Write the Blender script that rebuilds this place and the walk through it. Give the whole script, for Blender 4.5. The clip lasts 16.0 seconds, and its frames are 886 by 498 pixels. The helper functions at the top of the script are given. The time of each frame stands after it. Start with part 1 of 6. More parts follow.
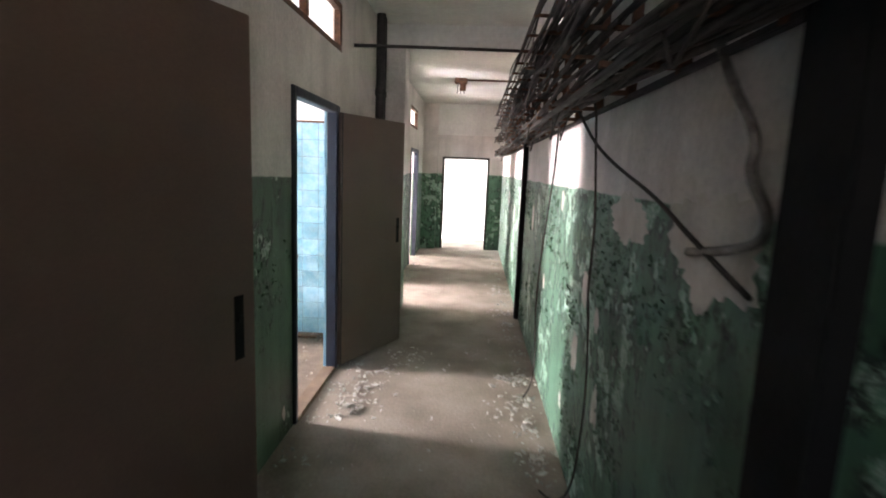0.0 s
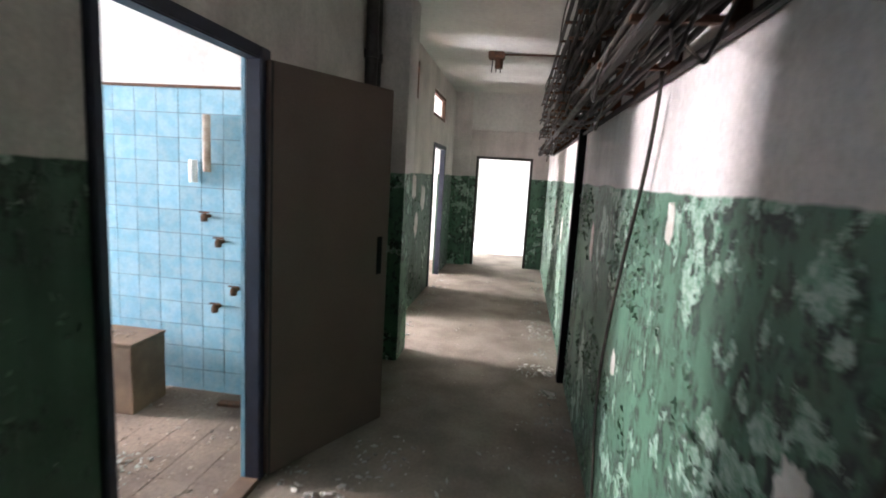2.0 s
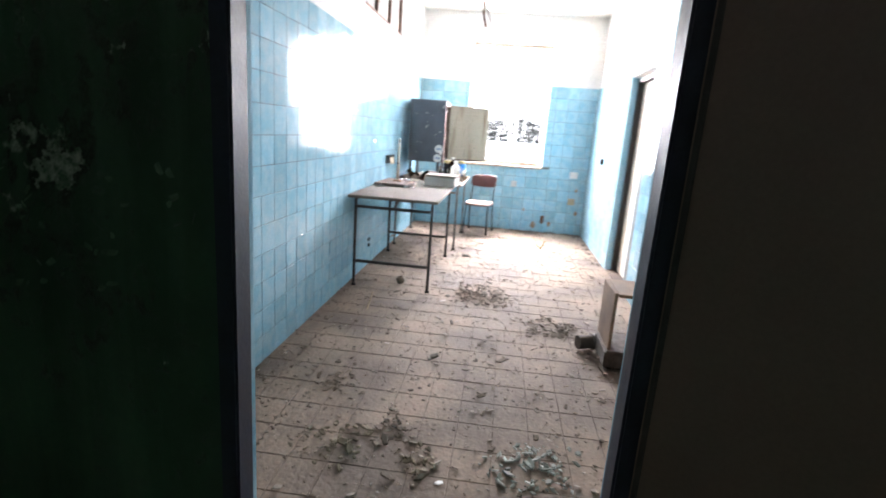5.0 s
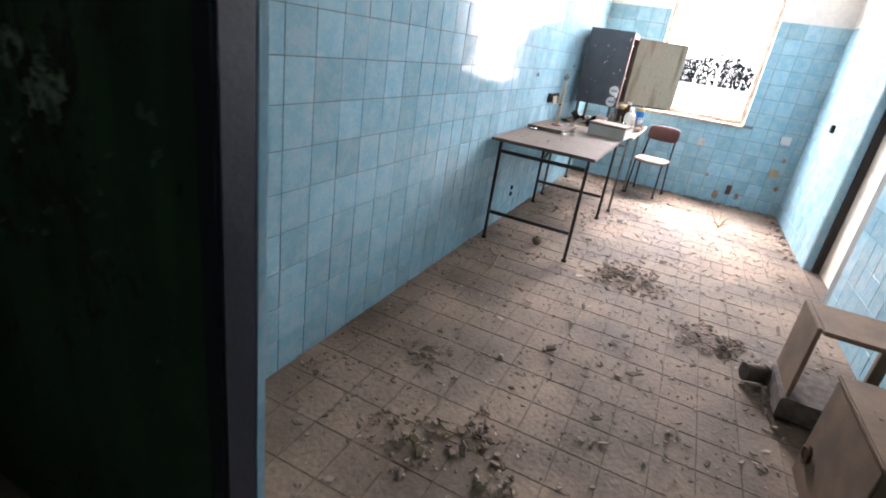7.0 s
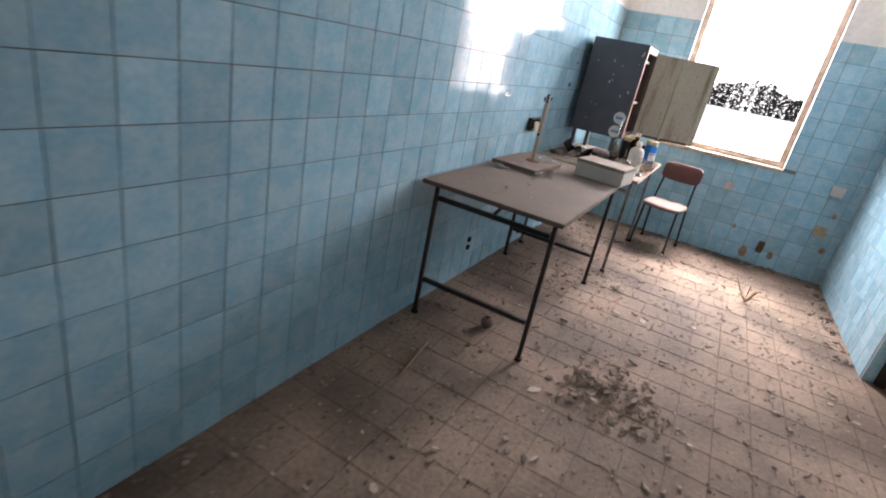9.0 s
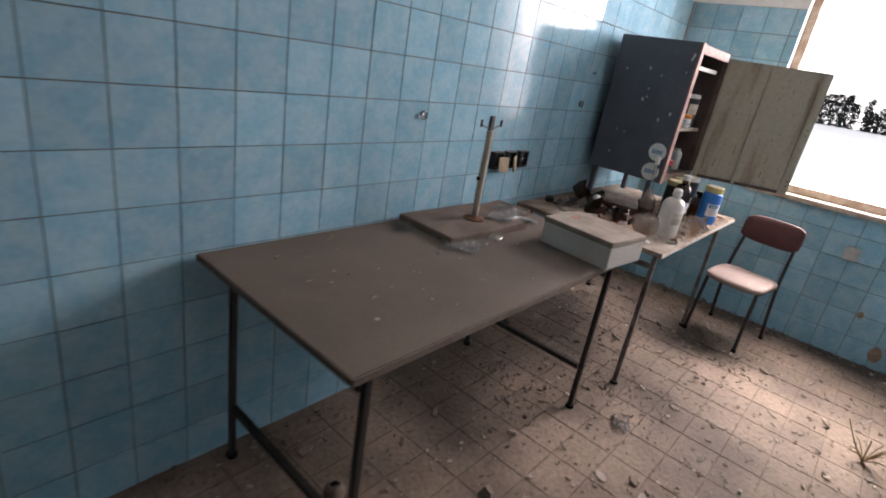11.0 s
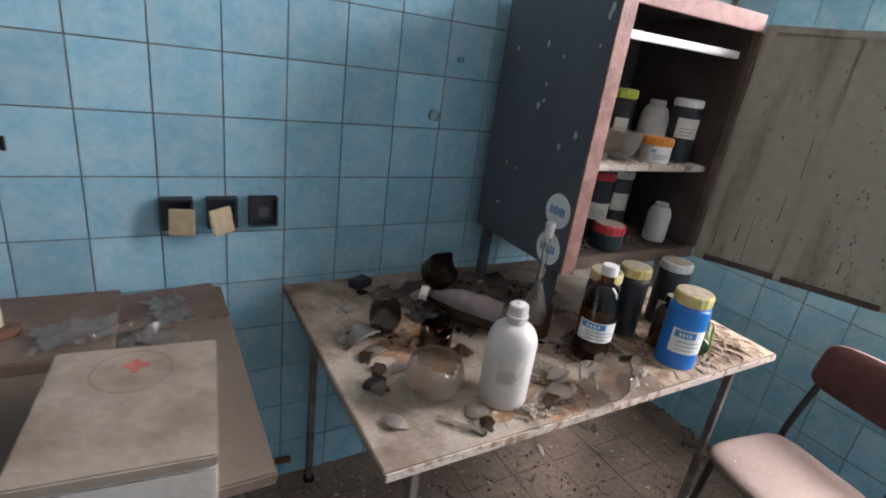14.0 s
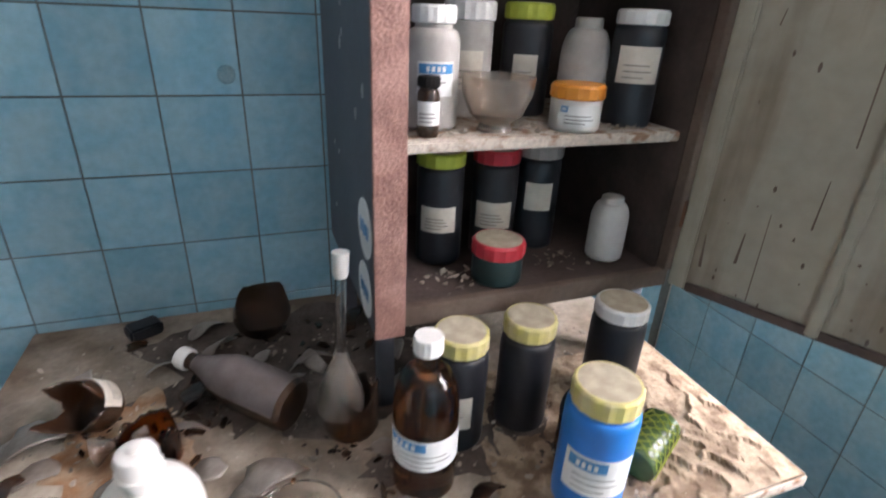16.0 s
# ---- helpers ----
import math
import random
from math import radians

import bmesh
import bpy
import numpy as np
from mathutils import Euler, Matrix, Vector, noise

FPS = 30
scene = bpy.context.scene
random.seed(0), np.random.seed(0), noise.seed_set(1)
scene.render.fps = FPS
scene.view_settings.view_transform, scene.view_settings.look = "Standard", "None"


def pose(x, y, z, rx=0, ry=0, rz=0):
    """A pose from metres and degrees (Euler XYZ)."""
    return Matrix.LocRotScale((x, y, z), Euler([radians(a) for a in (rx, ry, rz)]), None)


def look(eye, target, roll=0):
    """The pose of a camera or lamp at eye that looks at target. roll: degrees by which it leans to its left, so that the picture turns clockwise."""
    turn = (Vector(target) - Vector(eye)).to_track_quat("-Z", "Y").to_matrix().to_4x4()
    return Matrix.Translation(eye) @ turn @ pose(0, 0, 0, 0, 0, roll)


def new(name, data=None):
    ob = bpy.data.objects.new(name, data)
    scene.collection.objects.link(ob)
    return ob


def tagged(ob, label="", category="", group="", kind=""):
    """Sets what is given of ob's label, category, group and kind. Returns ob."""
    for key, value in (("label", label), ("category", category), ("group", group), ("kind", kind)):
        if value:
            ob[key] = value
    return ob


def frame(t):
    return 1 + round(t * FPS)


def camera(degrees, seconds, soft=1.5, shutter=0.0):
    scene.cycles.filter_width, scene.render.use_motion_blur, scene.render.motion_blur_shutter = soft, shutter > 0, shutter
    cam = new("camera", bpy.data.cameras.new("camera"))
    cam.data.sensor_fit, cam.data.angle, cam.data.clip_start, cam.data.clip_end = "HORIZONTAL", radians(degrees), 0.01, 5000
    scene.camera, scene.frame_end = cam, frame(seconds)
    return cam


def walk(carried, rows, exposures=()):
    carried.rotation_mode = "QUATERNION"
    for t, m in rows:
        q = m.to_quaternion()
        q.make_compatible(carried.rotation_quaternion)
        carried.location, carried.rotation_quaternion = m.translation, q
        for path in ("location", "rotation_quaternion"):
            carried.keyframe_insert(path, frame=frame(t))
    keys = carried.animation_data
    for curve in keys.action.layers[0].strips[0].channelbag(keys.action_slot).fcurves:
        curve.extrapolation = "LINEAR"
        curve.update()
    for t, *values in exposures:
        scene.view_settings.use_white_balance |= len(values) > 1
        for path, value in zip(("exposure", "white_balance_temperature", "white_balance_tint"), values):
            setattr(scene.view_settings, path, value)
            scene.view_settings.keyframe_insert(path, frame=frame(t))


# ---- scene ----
cam = camera(82.0, 16.0, soft=1.8, shutter=0.5)
EXPOSURES = [(0.0, 3.85, 6800, 15), (1.2, 3.45, 6500, 14), (2.0, 3.1, 6500, 12), (2.6, 2.6, 6500, 11), (3.5, 2.5, 6400, 10), (5.2, 2.05, 6400, 8), (7.3, 1.6, 6700, 12), (8.0, 1.3, 6950, 16), (9.0, 0.8, 6900, 15),
             (11.3, 0.05, 6850, 14), (12.1, -0.03, 6450, 10), (12.5, -0.05, 6400, 10), (13.5, 0.0, 6400, 9), (14.5, 0.12, 6500, 10), (16.0, 0.4, 6450, 9)]
PATH = [
    (0, (-0.405, -2.3, 1.604), (-0.514, -0.327, 1.297), 2.3),
    (0.5, (-0.384, -1.858, 1.584), (-0.611, 0.112, 1.326), 1.7),
    (1, (-0.348, -1.481, 1.58), (-0.748, 0.458, 1.3), 2.8),
    (1.5, (-0.303, -1.092, 1.579), (-0.655, 0.852, 1.264), 5.1),
    (2, (-0.289, -0.641, 1.549), (-0.569, 1.317, 1.255), 3.4),
    (2.5, (-0.311, -0.217, 1.528), (-0.754, 1.715, 1.264), 2.5),
    (3, (-0.316, 0.005, 1.511), (-1.344, 1.695, 1.211), 0.3),
    (3.5, (-0.343, 0.434, 1.472), (-2.028, 1.443, 1.094), 2.7),
    (4, (-0.349, 0.705, 1.353), (-2.271, 1.070, 0.939), 1.8),
    (4.5, (-0.375, 1.013, 1.31), (-2.325, 1.105, 0.877), 3.2),
    (5, (-0.425, 1.205, 1.30), (-2.362, 1.003, 0.849), 4.2),
    (5.2, (-0.45, 1.25, 1.295), (-2.375, 0.945, 0.815), 5.5),
    (7.3, (-1.104, 1.2, 1.344), (-2.786, 0.457, 0.558), 8.1),
    (7.5, (-1.223, 1.2, 1.314), (-2.913, 0.484, 0.519), 6.4),
    (8, (-1.524, 1.173, 1.362), (-3.28, 0.594, 0.599), 2.0),
    (8.5, (-1.874, 1.171, 1.338), (-3.607, 0.492, 0.608), 5.9),
    (9, (-2.203, 1.196, 1.374), (-3.881, 0.398, 0.635), 11.5),
    (9.2, (-2.332, 1.204, 1.378), (-4.025, 0.422, 0.656), 11.8),
    (11.3, (-3.907, 1.39, 1.405), (-5.338, 0.183, 0.703), 9.3),
    (11.5, (-4.025, 1.363, 1.396), (-5.467, 0.157, 0.712), 8.7),
    (12, (-4.411, 1.349, 1.397), (-5.724, 0.004, 0.714), 8.1),
    (12.5, (-4.774, 1.334, 1.395), (-6.03, -0.051, 0.687), 6.7),
    (13, (-5.101, 1.303, 1.406), (-6.391, -0.058, 0.711), 7.7),
    (13.5, (-5.394, 1.365, 1.408), (-6.555, -0.113, 0.724), 7.8),
    (14, (-5.626, 1.391, 1.43), (-6.607, -0.202, 0.721), 7.9),
    (14.5, (-5.878, 1.347, 1.379), (-6.733, -0.299, 0.631), 5.8),
    (15, (-6.136, 1.225, 1.355), (-6.935, -0.412, 0.529), 4.5),
    (15.5, (-6.29, 1.157, 1.345), (-7.017, -0.497, 0.487), 3.6),
    (16, (-6.416, 1.124, 1.382), (-7.071, -0.568, 0.541), 2.7),
]
walk(cam, [(t, look(eye, target, roll)) for t, eye, target, roll in PATH],
     exposures=EXPOSURES)

# ---- world, sun and window light ----
WINDOW_POWER = 170
world = bpy.data.worlds.new("sky")
scene.world = world
world.use_nodes = True
wn = world.node_tree
sky = wn.nodes.new("ShaderNodeTexSky")
sky.sky_type, sky.sun_disc = "NISHITA", False
sky.sun_elevation, sky.sun_rotation = radians(52), radians(250)
sky.air_density, sky.dust_density = 1.0, 2.0
wn.nodes["Background"].inputs["Strength"].default_value = 0.15
wn.links.new(sky.outputs[0], wn.nodes["Background"].inputs["Color"])

sun_data = bpy.data.lights.new("sun", "SUN")
sun_data.energy, sun_data.angle, sun_data.color = 4.5, radians(18), (1.0, 0.97, 0.92)
sun = new("sun", sun_data)
sun.matrix_world = look((0, 0, 20), (9, 2.5, 8.5))


def window_light(name, place, target, w, h, power, color=(0.98, 0.91, 0.965)):
    data = bpy.data.lights.new(name, "AREA")
    data.shape, data.size, data.size_y, data.energy, data.color = "RECTANGLE", w, h, power, color
    ob = new(name, data)
    ob.matrix_world = look(place, target)
    return ob


# ---- materials ----
def mat(name, color, rough=0.7, metal=0.0, var=0.12, scale=6.0, fine=60.0, bump=0.15, spec=0.5, tint=None, rand=0.0, island=False, world_space=False, trans=0.0, span=0.18, stretch=None, cut=(0.36, 0.62), grainy=None):
    """A surface with grain at two scales; tint is a second colour that shows in patches."""
    m = bpy.data.materials.new(name)
    m.use_nodes = True
    nt = m.node_tree
    b = nt.nodes["Principled BSDF"]
    N, L = nt.nodes.new, nt.links.new
    co = N("ShaderNodeTexCoord")
    n1, n2 = N("ShaderNodeTexNoise"), N("ShaderNodeTexNoise")
    n1.inputs["Scale"].default_value, n2.inputs["Scale"].default_value = scale, fine
    n1.inputs["Detail"].default_value, n2.inputs["Detail"].default_value = 5, 4
    for n in (n1, n2):
        src = N("ShaderNodeNewGeometry").outputs["Position"] if world_space else co.outputs["Object"]
        if stretch and n is n1:
            mp = N("ShaderNodeMapping")
            mp.inputs["Scale"].default_value = stretch
            L(src, mp.inputs["Vector"])
            src = mp.outputs[0]
        L(src, n.inputs["Vector"])
    ramp = N("ShaderNodeValToRGB")
    c = Vector(color)
    second = Vector(tint) if tint else c * (1 - 2 * var)
    ramp.color_ramp.elements[0].position, ramp.color_ramp.elements[1].position = cut
    ramp.color_ramp.elements[0].color = (*second, 1)
    ramp.color_ramp.elements[1].color = (*c, 1)
    L(n1.outputs["Fac"], ramp.inputs["Fac"])
    mul = N("ShaderNodeMix")
    mul.data_type, mul.blend_type = "RGBA", "MULTIPLY"
    mul.inputs["Factor"].default_value = min(1, var * 2.2) if grainy is None else grainy
    L(ramp.outputs["Color"], mul.inputs["A"])
    grain = N("ShaderNodeMapRange")
    grain.inputs["From Min"].default_value, grain.inputs["From Max"].default_value = 0.3, 0.7
    grain.inputs["To Min"].default_value, grain.inputs["To Max"].default_value = 0.55, 1.3
    L(n2.outputs["Fac"], grain.inputs["Value"])
    L(grain.outputs[0], mul.inputs["B"])
    out = mul.outputs["Result"]
    if rand:
        hs = N("ShaderNodeHueSaturation")
        mr = N("ShaderNodeMapRange")
        mr.inputs["To Min"].default_value, mr.inputs["To Max"].default_value = 1 - rand, 1 + rand
        if island:
            L(N("ShaderNodeNewGeometry").outputs["Random Per Island"], mr.inputs["Value"])
        else:
            L(N("ShaderNodeObjectInfo").outputs["Random"], mr.inputs["Value"])
        L(mr.outputs[0], hs.inputs["Value"])
        L(out, hs.inputs["Color"])
        out = hs.outputs["Color"]
    L(out, b.inputs["Base Color"])
    rr = N("ShaderNodeMapRange")
    rr.inputs["To Min"].default_value, rr.inputs["To Max"].default_value = max(0.02, rough - span), min(1, rough + span)
    L(n1.outputs["Fac"], rr.inputs["Value"])
    L(rr.outputs[0], b.inputs["Roughness"])
    b.inputs["Metallic"].default_value = metal
    b.inputs["Transmission Weight"].default_value = trans
    b.inputs["Specular IOR Level"].default_value = spec
    if bump:
        bp = N("ShaderNodeBump")
        bp.inputs["Strength"].default_value, bp.inputs["Distance"].default_value = bump, 0.01
        L(n2.outputs["Fac"], bp.inputs["Height"])
        L(bp.outputs[0], b.inputs["Normal"])
    return m


def glass_mat(name, color, rough=0.05, ior=1.45):
    m = bpy.data.materials.new(name)
    m.use_nodes = True
    b = m.node_tree.nodes["Principled BSDF"]
    b.inputs["Base Color"].default_value = (*color, 1)
    b.inputs["Transmission Weight"].default_value = 1.0
    b.inputs["Roughness"].default_value = rough
    b.inputs["IOR"].default_value = ior
    return m


def two_tone(name, low, high, level, peel=(0.62, 0.66, 0.6), amount=0.46):
    """Oil-paint dado below a line, limewash above, flaking off in patches whose lifted edges are dark, their shadows
    painted in.
    """
    m = bpy.data.materials.new(name)
    m.use_nodes = True
    nt = m.node_tree
    b = nt.nodes["Principled BSDF"]
    N, L = nt.nodes.new, nt.links.new
    co, sep = N("ShaderNodeTexCoord"), N("ShaderNodeSeparateXYZ")
    L(co.outputs["Object"], sep.inputs[0])

    def noise_tex(scale, detail=6, rough=0.6, stretch=None):
        n = N("ShaderNodeTexNoise")
        n.inputs["Scale"].default_value, n.inputs["Detail"].default_value, n.inputs["Roughness"].default_value = scale, detail, rough
        src = co.outputs["Object"]
        if stretch:
            mp = N("ShaderNodeMapping")
            mp.inputs["Scale"].default_value = stretch
            L(src, mp.inputs["Vector"])
            src = mp.outputs[0]
        L(src, n.inputs["Vector"])
        return n.outputs["Fac"]

    def remap(value, a, z, lo=0.0, hi=1.0):
        r = N("ShaderNodeMapRange")
        for k, v in zip(("From Min", "From Max", "To Min", "To Max"), (a, z, lo, hi)):
            r.inputs[k].default_value = v
        L(value, r.inputs["Value"])
        return r.outputs[0]

    def mix(f, a, c, blend="MIX"):
        x = N("ShaderNodeMix")
        x.data_type, x.blend_type = "RGBA", blend
        for key, v in (("Factor", f), ("A", a), ("B", c)):
            if hasattr(v, "node"):
                L(v, x.inputs[key])
            else:
                x.inputs[key].default_value = v if key == "Factor" else (*v, 1)
        return x.outputs["Result"]

    def math_(op, a, c):
        x = N("ShaderNodeMath")
        x.operation = op
        for k, v in enumerate((a, c)):
            if hasattr(v, "node"):
                L(v, x.inputs[k])
            else:
                x.inputs[k].default_value = v
        return x.outputs[0]

    edge = math_("ADD", sep.outputs["Z"], remap(noise_tex(1.3), 0.3, 0.7, -0.012, 0.012))
    is_low = remap(edge, level + 0.004, level - 0.004)
    big, mid, fine = noise_tex(1.7, 3), noise_tex(9, 8, 0.7), noise_tex(48, 5, 0.7)
    flake = math_("ADD", math_("MULTIPLY", big, 0.5), math_("MULTIPLY", mid, 0.5))
    off = remap(flake, amount, amount - 0.012)
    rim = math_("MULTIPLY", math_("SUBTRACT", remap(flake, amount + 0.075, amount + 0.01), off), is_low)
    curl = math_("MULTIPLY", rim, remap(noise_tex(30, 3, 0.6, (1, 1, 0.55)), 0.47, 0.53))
    streak = noise_tex(5, 4, 0.6, (1, 1, 0.06))
    green = mix(remap(noise_tex(3, 5), 0.35, 0.65), low, [v * 0.55 for v in low])
    green = mix(remap(streak, 0.5, 0.75, 0, 0.5), green, [v * 1.6 + 0.05 for v in low])
    # near-black on the rims: dark curled paint and the shadow it casts, as colour
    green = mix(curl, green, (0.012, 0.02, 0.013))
    green = mix(off, green, mix(remap(fine, 0.35, 0.6), peel, [v * 1.3 for v in low]))
    white = mix(remap(noise_tex(2.2, 6), 0.35, 0.7), [v * 0.72 for v in high], high)
    white = mix(remap(streak, 0.45, 0.75, 0, 0.45), white, [v * 0.5 for v in high])
    col = mix(is_low, white, green)
    col = mix(0.35, col, remap(fine, 0.3, 0.7, 0.5, 1.2), "MULTIPLY")
    L(col, b.inputs["Base Color"])
    L(math_("ADD", math_("MULTIPLY", is_low, -0.3), remap(mid, 0, 1, 0.75, 0.95)), b.inputs["Roughness"])
    bp = N("ShaderNodeBump")
    bp.inputs["Strength"].default_value, bp.inputs["Distance"].default_value = 0.6, 0.01
    height = math_("ADD", math_("MULTIPLY", curl, 0.8), math_("SUBTRACT", math_("MULTIPLY", fine, 0.2), math_("MULTIPLY", math_("MULTIPLY", off, is_low), 0.35)))
    L(height, bp.inputs["Height"])
    L(bp.outputs[0], b.inputs["Normal"])
    return m


